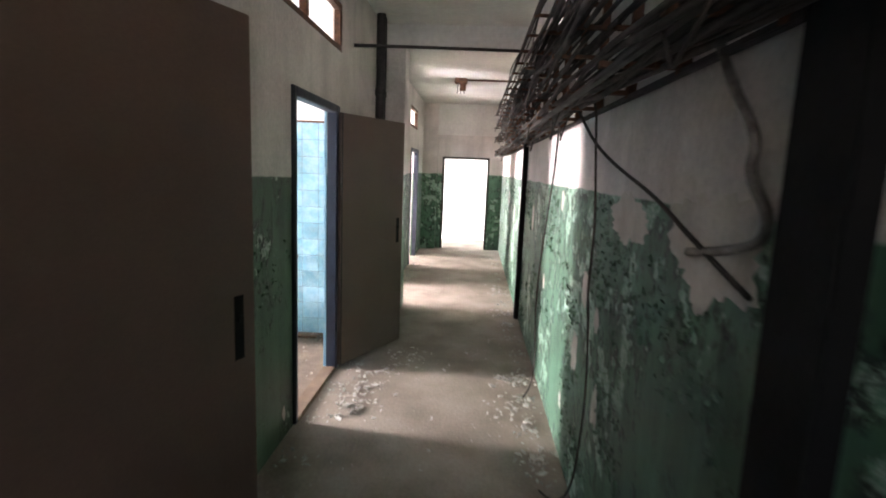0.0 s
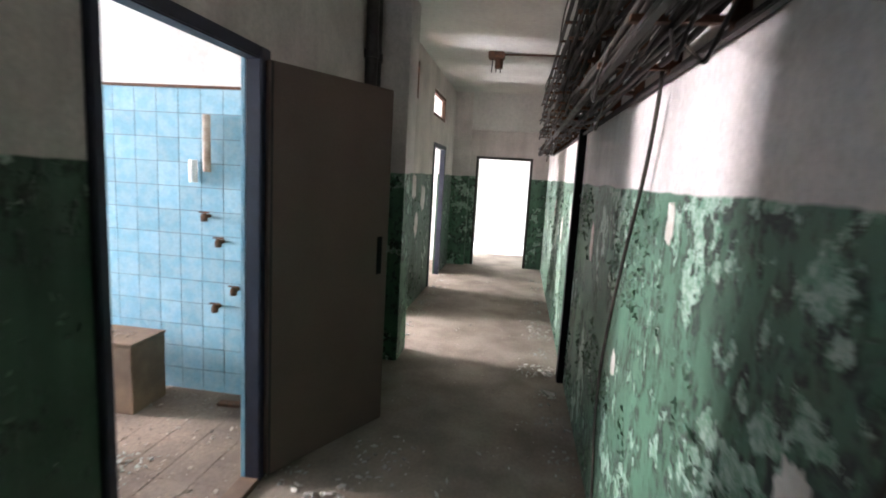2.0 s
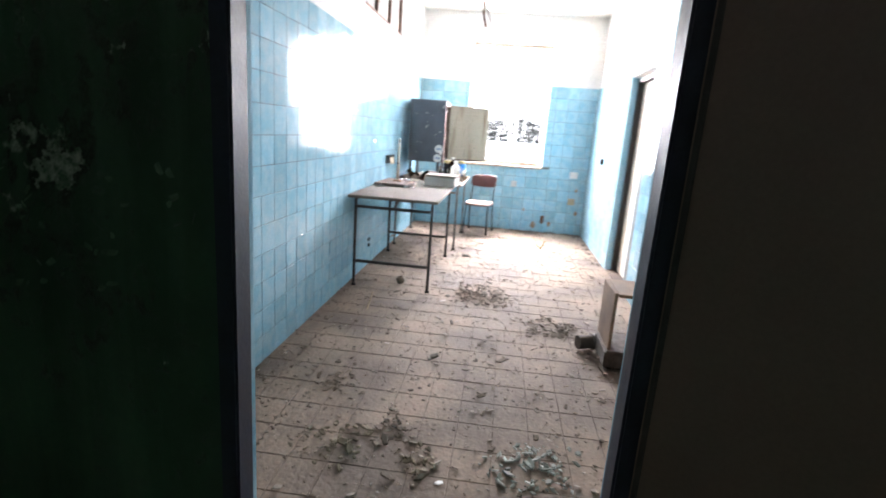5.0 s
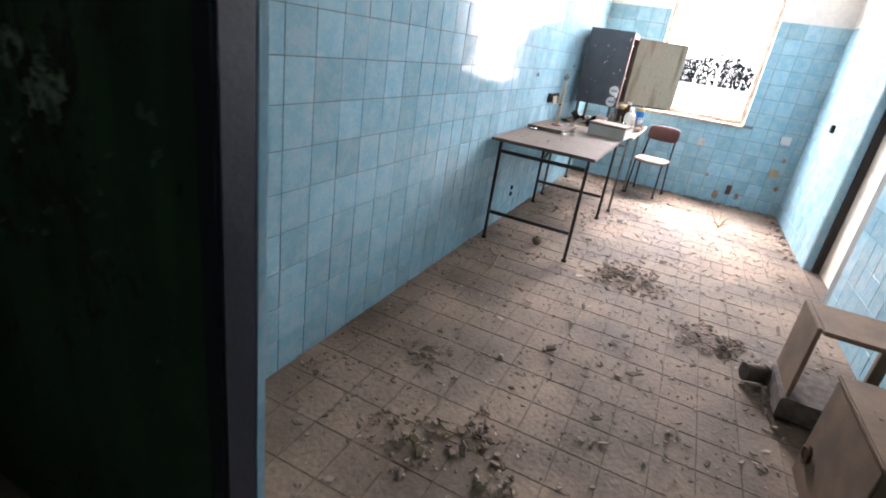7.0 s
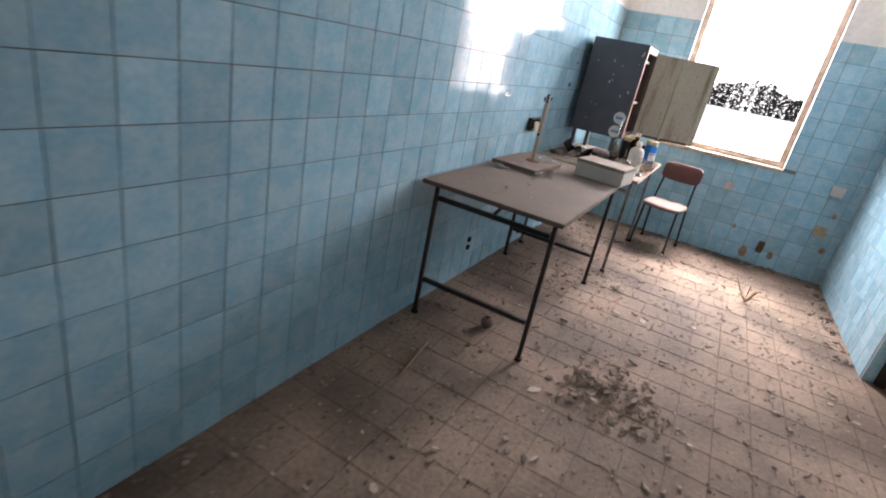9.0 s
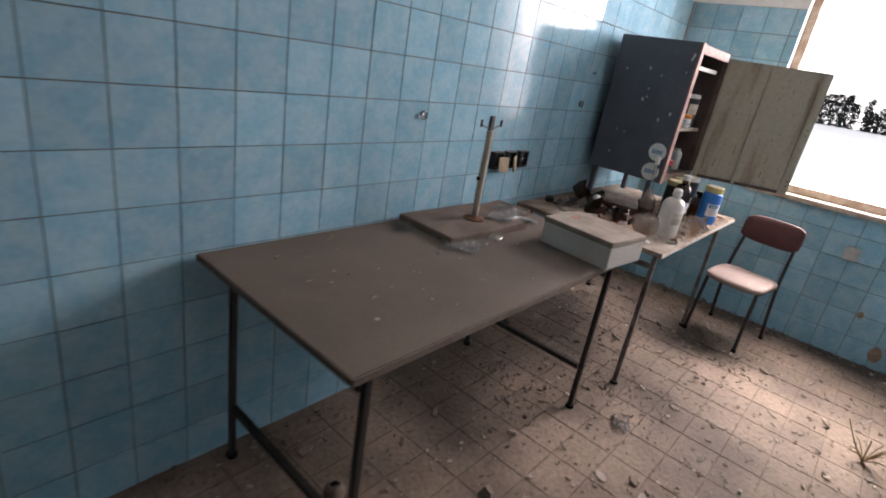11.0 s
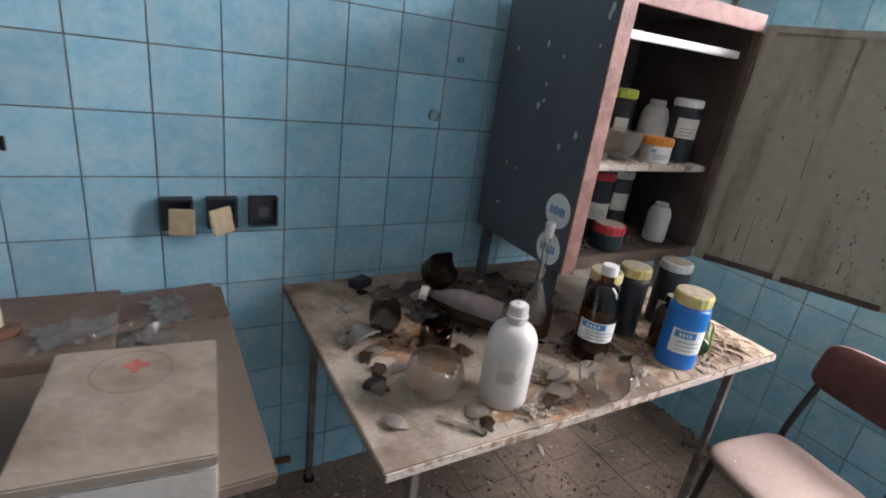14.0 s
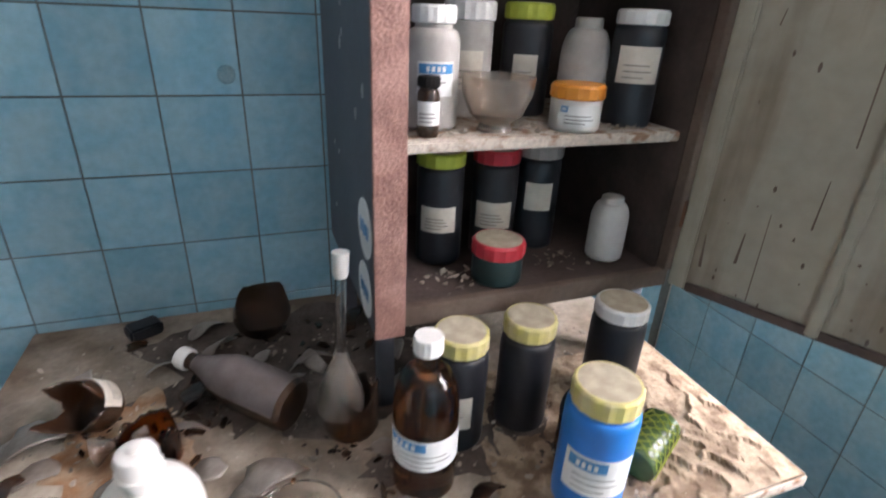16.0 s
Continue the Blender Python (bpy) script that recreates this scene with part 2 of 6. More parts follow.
TILE_BLUE = (0.235, 0.43, 0.535)
M = {
    "tile": mat("glazed_blue_tile", TILE_BLUE, 0.105, var=0.085, scale=13, fine=55, bump=0.014, spec=0.1, tint=(0.31, 0.475, 0.55), rand=0.11, world_space=True, span=0.06, cut=(0.4, 0.6), grainy=0.2),
    "tile_far": mat("glazed_blue_tile_joined", TILE_BLUE, 0.105, var=0.085, scale=13, fine=55, bump=0.014, spec=0.1, tint=(0.31, 0.475, 0.55), rand=0.11, world_space=True, span=0.06, cut=(0.4, 0.6), grainy=0.2, island=True),
    "grout": mat("grey_grout", (0.16, 0.17, 0.16), 0.9),
    "plaster": mat("white_limewash", (0.72, 0.71, 0.68), 0.9, var=0.08, scale=1.6, fine=30, bump=0.2),
    "ceiling": mat("ceiling_limewash", (0.70, 0.69, 0.66), 0.9, var=0.08, scale=1.2, fine=25, bump=0.2),
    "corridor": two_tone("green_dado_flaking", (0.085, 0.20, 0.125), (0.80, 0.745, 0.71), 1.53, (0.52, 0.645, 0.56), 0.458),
    # West dado: the east wall's green about halved, shade put into the colour
    "corridor_west": two_tone("green_dado_smooth_shaded", (0.042, 0.105, 0.058), (0.72, 0.67, 0.61), 1.53, (0.5, 0.58, 0.5), 0.41),
    "corridor_floor": mat("dusty_concrete_floor", (0.31, 0.265, 0.215), 0.9, var=0.14, scale=2.5, fine=45, bump=0.35, tint=(0.19, 0.155, 0.12)),
    "floor_tile": mat("brown_floor_tile", (0.265, 0.196, 0.148), 0.9, var=0.2, scale=1.9, fine=46, bump=0.35, tint=(0.10, 0.072, 0.053), rand=0.045, world_space=True, cut=(0.36, 0.64), grainy=0.5),
    "floor_tile_far": mat("brown_floor_tile_joined", (0.265, 0.196, 0.148), 0.9, var=0.2, scale=1.9, fine=46, bump=0.35, tint=(0.10, 0.072, 0.053), rand=0.045, world_space=True, cut=(0.36, 0.64), grainy=0.5, island=True),
    "floor_bed": mat("dirt_joint", (0.20, 0.147, 0.11), 0.95, var=0.2, scale=1.9, fine=46, bump=0.3, world_space=True, tint=(0.08, 0.057, 0.042), cut=(0.36, 0.64), grainy=0.5),
    "navy": mat("dark_blue_steel_paint", (0.022, 0.028, 0.05), 0.5, var=0.15, scale=14, fine=90, bump=0.1),
    "leaf": mat("brown_door_laminate", (0.13, 0.082, 0.056), 0.55, var=0.08, scale=3, fine=120, bump=0.05),
    "leaf_dark": mat("dark_door_laminate", (0.125, 0.088, 0.068), 0.55, var=0.08, scale=3, fine=120, bump=0.05),
    "clear_glass": glass_mat("clear_glass", (0.93, 0.92, 0.90), 0.04),
    "black": mat("black_paint", (0.007, 0.0065, 0.006), 0.75, spec=0.2),
    "steel": mat("dark_tube_steel", (0.055, 0.05, 0.048), 0.55, metal=0.6, var=0.15, scale=20, fine=120, bump=0.1),
    "tabletop": mat("dusty_grey_laminate", (0.138, 0.107, 0.084), 0.85, var=0.09, scale=3, fine=140, bump=0.1, tint=(0.10, 0.076, 0.058)),
    "board": mat("dusty_brown_board", (0.15, 0.112, 0.088), 0.9, var=0.12, scale=7, fine=110, bump=0.15, tint=(0.09, 0.062, 0.046)),
    "cab_inside": mat("grimy_brown_cabinet_lining", (0.085, 0.06, 0.052), 0.8, var=0.15, scale=9, fine=90, bump=0.2, tint=(0.045, 0.03, 0.025)),
    "dust_film": mat("grey_dust_coat", (0.055, 0.042, 0.04), 0.6, var=0.12, scale=14, fine=130, bump=0.05, tint=(0.03, 0.02, 0.018), grainy=0.15),
    "dust_grey": mat("pale_dust_coat", (0.17, 0.14, 0.135), 0.8, var=0.12, scale=14, fine=130, bump=0.05, tint=(0.09, 0.07, 0.064), grainy=0.15),
    "lid_dust": mat("cream_dust", (0.46, 0.415, 0.315), 0.9, var=0.08, scale=30, bump=0.1, tint=(0.36, 0.31, 0.23)),
    "stain": mat("brown_water_stain", (0.24, 0.125, 0.06), 0.8, var=0.16, scale=24, fine=110, bump=0.2, tint=(0.36, 0.27, 0.19)),
    # Grime colour; on the second table it also carries painted shade
    "grime_and_shade": mat("dark_grime_and_shade", (0.06, 0.045, 0.037), 0.9, var=0.16, scale=20, fine=110, bump=0.3, tint=(0.115, 0.09, 0.074)),
    "rust_dark": mat("dark_brown_steel_paint", (0.03, 0.021, 0.018), 0.6, var=0.15, scale=14, fine=90, bump=0.1),
    "cream_door": mat("cream_door_paint", (0.70, 0.66, 0.58), 0.6, var=0.06, scale=4, fine=70, bump=0.1, tint=(0.60, 0.55, 0.47)),
    "bare": mat("bare_plaster", (0.66, 0.62, 0.57), 0.95, var=0.08, scale=7, fine=60, bump=0.3, tint=(0.50, 0.46, 0.41)),
    "flake": mat("lifted_green_paint", (0.105, 0.185, 0.125), 0.6, var=0.14, scale=20, fine=90, bump=0.1, tint=(0.05, 0.10, 0.065), rand=0.45, island=True),
    "shelf_edge": mat("chipped_white_shelf", (0.52, 0.46, 0.39), 0.85, var=0.2, scale=38, fine=160, bump=0.4, tint=(0.27, 0.16, 0.10), cut=(0.38, 0.5)),
    "dirty_cream": mat("dirty_cream_paint", (0.50, 0.44, 0.36), 0.6, var=0.12, scale=14, fine=90, bump=0.1, tint=(0.34, 0.27, 0.20), stretch=(1, 1, 0.25)),
    "dust_shard": mat("dust_coated_shard", (0.30, 0.26, 0.23), 0.5, var=0.14, scale=26, fine=130, bump=0.08, tint=(0.19, 0.155, 0.13), trans=0.2),
    "pale_steel": mat("worn_grey_steel", (0.22, 0.205, 0.19), 0.5, metal=0.5, var=0.15, scale=20, fine=120, bump=0.1, tint=(0.10, 0.085, 0.075)),
    "crumb_dark": mat("dark_floor_dirt", (0.10, 0.075, 0.058), 0.95, var=0.15, scale=12, fine=80, bump=0.4, rand=0.4, island=True),
    "cotton": mat("dirty_cotton", (0.42, 0.36, 0.32), 0.95, var=0.14, scale=40, fine=160, bump=0.5),
    "wood": mat("dusty_drawer_wood", (0.22, 0.145, 0.092), 0.8, var=0.1, scale=5, fine=110, bump=0.15, tint=(0.13, 0.083, 0.055)),
    "cab_grey": mat("chipped_blue_grey_paint", (0.085, 0.095, 0.115), 0.6, var=0.1, scale=7, fine=90, bump=0.1),
    "cab_door": mat("grubby_cream_paint", (0.31, 0.285, 0.225), 0.65, var=0.12, scale=8, fine=34, bump=0.08, tint=(0.135, 0.095, 0.055), stretch=(1, 1, 0.13), cut=(0.35, 0.5), grainy=0.22),
    "primer": mat("red_primer_rusty", (0.30, 0.165, 0.138), 0.7, var=0.2, scale=30, fine=230, bump=0.3, tint=(0.20, 0.10, 0.08)),
    "red_vinyl": mat("maroon_vinyl", (0.085, 0.026, 0.024), 0.5, var=0.12, scale=12),
    "seat": mat("dusty_pale_seat", (0.23, 0.175, 0.15), 0.8, var=0.14, scale=9, fine=80, tint=(0.20, 0.14, 0.115), grainy=0.16),
    "white": mat("white_paint", (0.72, 0.71, 0.68), 0.6, var=0.06, scale=5),
    "dust_glass": mat("dust_coated_glass", (0.80, 0.73, 0.65), 0.2, var=0.06, scale=14, fine=120, bump=0.03, tint=(0.58, 0.50, 0.43), trans=0.88, span=0.12),
    "brown_glass": glass_mat("amber_glass", (0.22, 0.072, 0.016), 0.08),
    "dark_glass": mat("dusty_amber_glass", (0.085, 0.032, 0.011), 0.16, var=0.1, scale=18, fine=110, bump=0.03, tint=(0.05, 0.032, 0.024), trans=0.5, span=0.1),
    "black_plastic": mat("black_plastic", (0.016, 0.017, 0.022), 0.45, var=0.12, scale=20, bump=0.05),
    "milky": mat("milky_plastic", (0.85, 0.83, 0.80), 0.4, var=0.05, scale=8, bump=0.03, tint=(0.76, 0.73, 0.69), trans=0.4),
    "grey_plastic": mat("dusty_white_plastic", (0.50, 0.48, 0.45), 0.6, var=0.08, scale=12, tint=(0.36, 0.33, 0.30)),
    "blue_plastic": mat("blue_plastic", (0.018, 0.19, 0.60), 0.4, var=0.06, scale=10, bump=0.03),
    "yellow": mat("dusty_yellow_plastic", (0.56, 0.50, 0.16), 0.55, var=0.1, scale=25, tint=(0.50, 0.43, 0.27)),
    "lime": mat("lime_plastic", (0.47, 0.52, 0.06), 0.5, var=0.08, scale=25),
    "red": mat("red_plastic", (0.55, 0.035, 0.055), 0.45, var=0.08, scale=20),
    "orange": mat("orange_plastic", (0.72, 0.27, 0.03), 0.5, var=0.08, scale=20),
    "teal": mat("dark_teal_plastic", (0.02, 0.045, 0.045), 0.45),
    "green_glass": mat("green_glass", (0.07, 0.12, 0.04), 0.2, var=0.15, scale=20),
    "label": mat("paper_label", (0.68, 0.63, 0.55), 0.85, var=0.07, scale=18, tint=(0.56, 0.50, 0.42)),
    "label_white": mat("white_label", (0.76, 0.76, 0.74), 0.7, var=0.05, scale=14),
    "ink_blue": mat("blue_print", (0.06, 0.24, 0.50), 0.7, bump=0),
    "ink_grey": mat("grey_print", (0.2, 0.19, 0.17), 0.8, bump=0),
    "cross": mat("faded_red_paint", (0.42, 0.12, 0.09), 0.8, var=0.15, scale=30),
    "box_white": mat("dusty_white_lacquer", (0.52, 0.495, 0.46), 0.6, var=0.05, scale=6, tint=(0.46, 0.42, 0.37)),
    "box_top": mat("dust_on_box_lid", (0.285, 0.24, 0.195), 0.9, var=0.1, scale=9, tint=(0.185, 0.145, 0.11), cut=(0.34, 0.6)),
    "top_b": mat("stained_white_laminate", (0.345, 0.295, 0.24), 0.8, var=0.16, scale=6, fine=75, bump=0.25, tint=(0.14, 0.098, 0.066), cut=(0.36, 0.6), grainy=0.4),
    "veneer": mat("lifted_dirty_veneer", (0.36, 0.275, 0.195), 0.85, var=0.14, scale=30, fine=110, bump=0.4, tint=(0.17, 0.112, 0.07), cut=(0.4, 0.56)),
    "foil": mat("crumpled_cellophane", (0.95, 0.94, 0.92), 0.09, var=0.03, scale=12, bump=0.3, fine=60, trans=0.96, span=0.06, grainy=0.0),
    "rust": mat("rusty_iron", (0.16, 0.075, 0.04), 0.8, metal=0.3, var=0.18, scale=25, tint=(0.08, 0.045, 0.03)),
    "cable": mat("dusty_black_cable", (0.018, 0.016, 0.014), 0.75, var=0.15, scale=7, tint=(0.05, 0.038, 0.028)),
    "dirt": mat("dry_dirt", (0.235, 0.182, 0.142), 0.95, var=0.15, scale=12, fine=80, bump=0.4, rand=0.35, island=True),
    "moss": mat("mossy_dirt", (0.27, 0.22, 0.155), 0.95, var=0.15, scale=12, fine=80, bump=0.4, rand=0.35, island=True),
    "chips": mat("plaster_chips", (0.46, 0.43, 0.38), 0.9, var=0.1, scale=12, bump=0.2, rand=0.35, island=True),
    "green_chips": mat("green_paint_flakes", (0.36, 0.37, 0.325), 0.8, var=0.1, scale=12, bump=0.1, rand=0.4, island=True),
    "dull_chips": mat("dusty_flakes", (0.34, 0.285, 0.235), 0.9, var=0.14, scale=12, bump=0.2, rand=0.45, island=True),
    "crumb": mat("floor_crumb_dirt", (0.255, 0.195, 0.15), 0.95, var=0.15, scale=12, fine=80, bump=0.4, rand=0.5, island=True),
    "twig": mat("dry_twig", (0.30, 0.22, 0.13), 0.9, var=0.12, scale=20),
    "window_wood": mat("peeling_window_paint", (0.46, 0.40, 0.33), 0.8, var=0.15, scale=16, fine=90, bump=0.3, tint=(0.30, 0.23, 0.17)),
    "frosted": mat("dirty_pane", (0.30, 0.29, 0.26), 0.4, var=0.2, scale=9, tint=(0.10, 0.095, 0.085)),
    "tan": mat("yellowed_bakelite", (0.40, 0.32, 0.20), 0.6, var=0.08, scale=30),
    "outside": mat("pale_snowy_ground", (0.75, 0.75, 0.74), 0.9, var=0.05, scale=0.4),
    "hedge": mat("dark_hedge_leaf", (0.03, 0.03, 0.031), 0.9, var=0.1, scale=5, rand=0.3, island=True, spec=0.1),
}


# ---- building blocks ----
def box(bm, x0, x1, y0, y1, z0, z1, bevel=0.0, m=None):
    """Adds a box, by default along the axes, with rounded edges where bevel is given."""
    made = bmesh.ops.create_cube(bm, size=1.0)["verts"]
    bmesh.ops.scale(bm, vec=(x1 - x0, y1 - y0, z1 - z0), verts=made)
    bmesh.ops.translate(bm, vec=((x0 + x1) / 2, (y0 + y1) / 2, (z0 + z1) / 2), verts=made)
    if m is not None:
        bmesh.ops.transform(bm, matrix=m, verts=made)
    if bevel:
        edges = list({e for v in made for e in v.link_edges})
        bmesh.ops.bevel(bm, geom=edges, offset=bevel, segments=2, affect="EDGES")
    return bm


def rod(bm, a, b, r, sides=10, r2=None):
    """Adds a round bar from a to b."""
    a, b = Vector(a), Vector(b)
    m = Matrix.Translation((a + b) / 2) @ (b - a).to_track_quat("Z", "Y").to_matrix().to_4x4()
    bmesh.ops.create_cone(bm, cap_ends=True, segments=sides, radius1=r, radius2=r if r2 is None else r2, depth=(b - a).length, matrix=m)
    return bm


def lathe(bm, profile, sides=24, m=None, start=0.0, stop=1.0):
    """Turns a profile of (radius, height) about z."""
    full = stop - start > 0.999
    n = sides if full else sides + 1
    rings = []
    for r, z in profile:
        ring = []
        for k in range(n):
            a = 2 * math.pi * (start + (stop - start) * k / sides)
            v = Vector((r * math.cos(a), r * math.sin(a), z))
            ring.append(bm.verts.new(m @ v if m is not None else v))
        rings.append(ring)
    for lo, hi in zip(rings, rings[1:]):
        for k in range(sides):
            q = (k + 1) % n
            bm.faces.new((lo[k], lo[q], hi[q], hi[k]))
    return bm


def mesh_of(name, bm, material, smooth=False):
    me = bpy.data.meshes.new(name)
    bmesh.ops.recalc_face_normals(bm, faces=bm.faces)
    bm.to_mesh(me)
    bm.free()
    me.materials.append(material)
    if smooth:
        me.polygons.foreach_set("use_smooth", [True] * len(me.polygons))
        me.set_sharp_from_angle(angle=radians(35))
    return me


def part(name, bm, material, parent=None, label="", smooth=False):
    """One mesh object under a thing or a part."""
    ob = new(name, mesh_of(name, bm, material, smooth))
    if parent is not None:
        ob.parent = parent
    if label:
        ob["label"] = label
    return ob


def thing(name, label, category, group="", kind="", at=None):
    ob = new(name)
    ob.empty_display_size = 0.1
    if at is not None:
        ob.matrix_world = at
    return tagged(ob, label, category, group, kind)


def solid(name, bm, material, label, category, group="", kind="", smooth=False):
    return tagged(part(name, bm, material, smooth=smooth), label, category, group, kind)


def structure(name, bm, material, label, category):
    return solid(name, bm, material, label, category, kind="structure")


def wall(axis, c0, c1, a0, a1, z0, z1, holes=()):
    """A wall slab across an axis (its thickness from c0 to c1), running from a0 to a1, with openings cut right through."""
    bm = bmesh.new()

    def slab(p, q, lo, hi):
        if q - p > 1e-4 and hi - lo > 1e-4:
            if axis == "x":
                box(bm, c0, c1, p, q, lo, hi)
            else:
                box(bm, p, q, c0, c1, lo, hi)

    cuts = sorted({a0, a1, *[h[0] for h in holes], *[h[1] for h in holes]})
    for p, q in zip(cuts, cuts[1:]):
        mid = (p + q) / 2
        spans = sorted((h[2], h[3]) for h in holes if h[0] < mid < h[1])
        at = z0
        for lo, hi in spans:
            slab(p, q, at, lo)
            at = hi
        slab(p, q, at, z1)
    bmesh.ops.remove_doubles(bm, verts=bm.verts, dist=1e-5)
    return bm


# ---- the plan ----
CX0, CX1 = -1.455, 0.155        # corridor's faces
RX0, RX1 = -1.535, -7.67        # room's near and window walls
RY1 = 2.37                      # the tiled wall is y = 0, the inner wall y = RY1
TOP, RTOP = 2.90, 2.86
END = 8.165
PITCH, ROW0, COL0 = 0.153, -0.009, -5.03
ROWS = 13                       # courses of wall tiles
TILED = ROW0 + ROWS * PITCH     # their upper edge
DOOR_A = (0.636, 1.52, 0.0, 2.0)
DOOR_B = (3.62, 4.58, 0.0, 2.0)
DOOR_C = (6.12, 7.02, 0.0, 1.9)
FAR = (-1.02, -0.15, 0.0, 1.83)
WIN = (0.667, 1.735, 0.882, 2.5)
INNER = (-5.79, -5.0, 0.0, 1.93)
HIGH = [(0.40, 1.72, 2.45, 2.80), (4.45, 4.98, 2.33, 2.72), (5.96, 7.0, 2.28, 2.62)]
TRANSOM = (-6.22, -4.70, 2.24, 2.72)

structure("floor", box(bmesh.new(), RX0 + 0.0005, CX1 + 0.3, -5.0, 9.6, -0.12, 0.0), M["corridor_floor"], "dusty grey concrete floor of the corridor", "floor")
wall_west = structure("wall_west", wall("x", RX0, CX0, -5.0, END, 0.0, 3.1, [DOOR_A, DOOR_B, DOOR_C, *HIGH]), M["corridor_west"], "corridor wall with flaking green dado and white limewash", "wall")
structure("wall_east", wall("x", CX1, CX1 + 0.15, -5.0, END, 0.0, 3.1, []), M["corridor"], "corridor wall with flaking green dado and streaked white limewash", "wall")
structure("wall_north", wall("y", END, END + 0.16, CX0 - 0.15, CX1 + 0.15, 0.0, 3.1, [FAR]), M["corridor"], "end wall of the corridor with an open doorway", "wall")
structure("wall_south", wall("y", -5.15, -5.0, CX0 - 0.15, CX1 + 0.15, 0.0, 3.1, [(-1.05, -0.35, 1.55, 2.45)]), M["corridor"], "end wall of the corridor behind the walk", "wall")
structure("ceiling", box(bmesh.new(), CX0 - 0.15, CX1 + 0.15, -5.15, END + 0.16, 3.1, 3.25), M["ceiling"], "stained white corridor ceiling", "ceiling")
structure("ceiling_lowered", box(bmesh.new(), CX0, CX1, 4.1, END, TOP, 3.098), M["ceiling"], "lower white ceiling past the beam", "ceiling")
structure("beam", box(bmesh.new(), CX0, CX1, 3.3, 4.098, TOP - 0.03, 3.098), M["ceiling"], "white concrete beam across the corridor", "beam")
structure("pier", box(bmesh.new(), CX0 - 0.001, -1.185, 3.28, 3.6, 0.0, TOP - 0.032, 0.006), M["corridor"], "shallow wall pier with flaking green paint", "pier")
structure("end_pier", box(bmesh.new(), CX0 - 0.001, -1.16, END - 0.14, END + 0.001, 0.0, TOP - 0.003, 0.006), M["corridor"], "painted pier beside the end doorway", "pier")
structure("end_lintel", box(bmesh.new(), -1.16, CX1, END - 0.14, END - 0.002, 2.3, TOP - 0.003, 0.006), M["ceiling"], "white lintel over the end doorway", "lintel")

structure("floor_room", box(bmesh.new(), RX1 - 0.25, RX0, -0.15, RY1 + 0.15, -0.12, -0.0022), M["floor_bed"], "dirt-filled bed of the brown tiled floor", "floor")
structure("ceiling_room", box(bmesh.new(), RX1 - 0.25, RX0, -0.15, RY1 + 0.15, RTOP, RTOP + 0.2), M["ceiling"], "white limewashed room ceiling", "ceiling")
wall_tiled = structure("wall_tiled", wall("y", -0.15, -0.008, RX1 - 0.25, RX0, 0.0, RTOP, [TRANSOM]), M["plaster"], "white wall with blue glazed tiles below", "wall")
wall_window = structure("wall_window", wall("x", RX1 - 0.25, RX1 - 0.008, -0.008, RY1 + 0.008, 0.0, RTOP, [WIN]), M["plaster"], "window wall tiled blue below white limewash", "wall")
wall_inner = structure("wall_inner", wall("y", RY1 + 0.008, RY1 + 0.15, RX1 - 0.25, RX0, 0.0, RTOP, [INNER]), M["plaster"], "white wall tiled blue with an inner doorway", "wall")

# rooms beyond the openings, closed and plain
structure("floor_beyond", box(bmesh.new(), -8.0, RX0, RY1 + 0.151, 8.4, -0.12, -0.002), M["corridor_floor"], "dusty floor of the rooms beyond", "floor")
structure("ceiling_beyond", box(bmesh.new(), -8.0, RX0, RY1 + 0.151, 8.4, RTOP + 0.01, RTOP + 0.2), M["ceiling"], "white ceiling of the rooms beyond", "ceiling")
structure("wall_beyond_inner", wall("x", -4.25, -4.1, RY1 + 0.151, 8.4, -0.002, RTOP + 0.01, [(3.55, 4.65, 0.5, 2.2), (6.05, 7.1, 0.5, 2.2)]), M["plaster"], "plain white partition of the rooms beyond", "wall")
structure("wall_beyond_middle", wall("y", 5.25, 5.4, -4.1, RX0, -0.002, RTOP + 0.01), M["plaster"], "plain white partition between two rooms", "wall")
structure("wall_beyond_north", wall("y", 8.25, 8.4, -8.0, RX0, -0.002, RTOP + 0.01, [(-7.65, -6.15, 0.85, 2.45)]), M["plaster"], "plain white outer wall", "wall")
structure("wall_beyond_west", wall("x", -8.0, -7.85, RY1 + 0.151, 8.25, -0.002, RTOP + 0.01), M["plaster"], "plain white outer wall of the inner room", "wall")
structure("wall_next_room", wall("y", -2.4, -2.25, RX1 - 0.25, RX0, -0.1, RTOP + 0.2), M["plaster"], "plain wall of the room next door", "wall")
structure("wall_next_west", wall("x", RX1 - 0.25, RX1 - 0.1, -2.25, -0.151, -0.1, RTOP + 0.2), M["plaster"], "plain outer wall of the room next door", "wall")
structure("ceiling_next", box(bmesh.new(), RX1 - 0.1, RX0, -2.25, -0.151, RTOP, RTOP + 0.2), M["ceiling"], "plain ceiling of the room next door", "ceiling")
structure("floor_next", box(bmesh.new(), RX1 - 0.1, RX0, -2.25, -0.151, -0.12, 0.0), M["corridor_floor"], "plain floor of the room next door", "floor")

structure("ground", box(bmesh.new(), -600, 400, -400, 400, -0.7, -0.5), M["outside"], "pale bare ground outside the building", "ground")

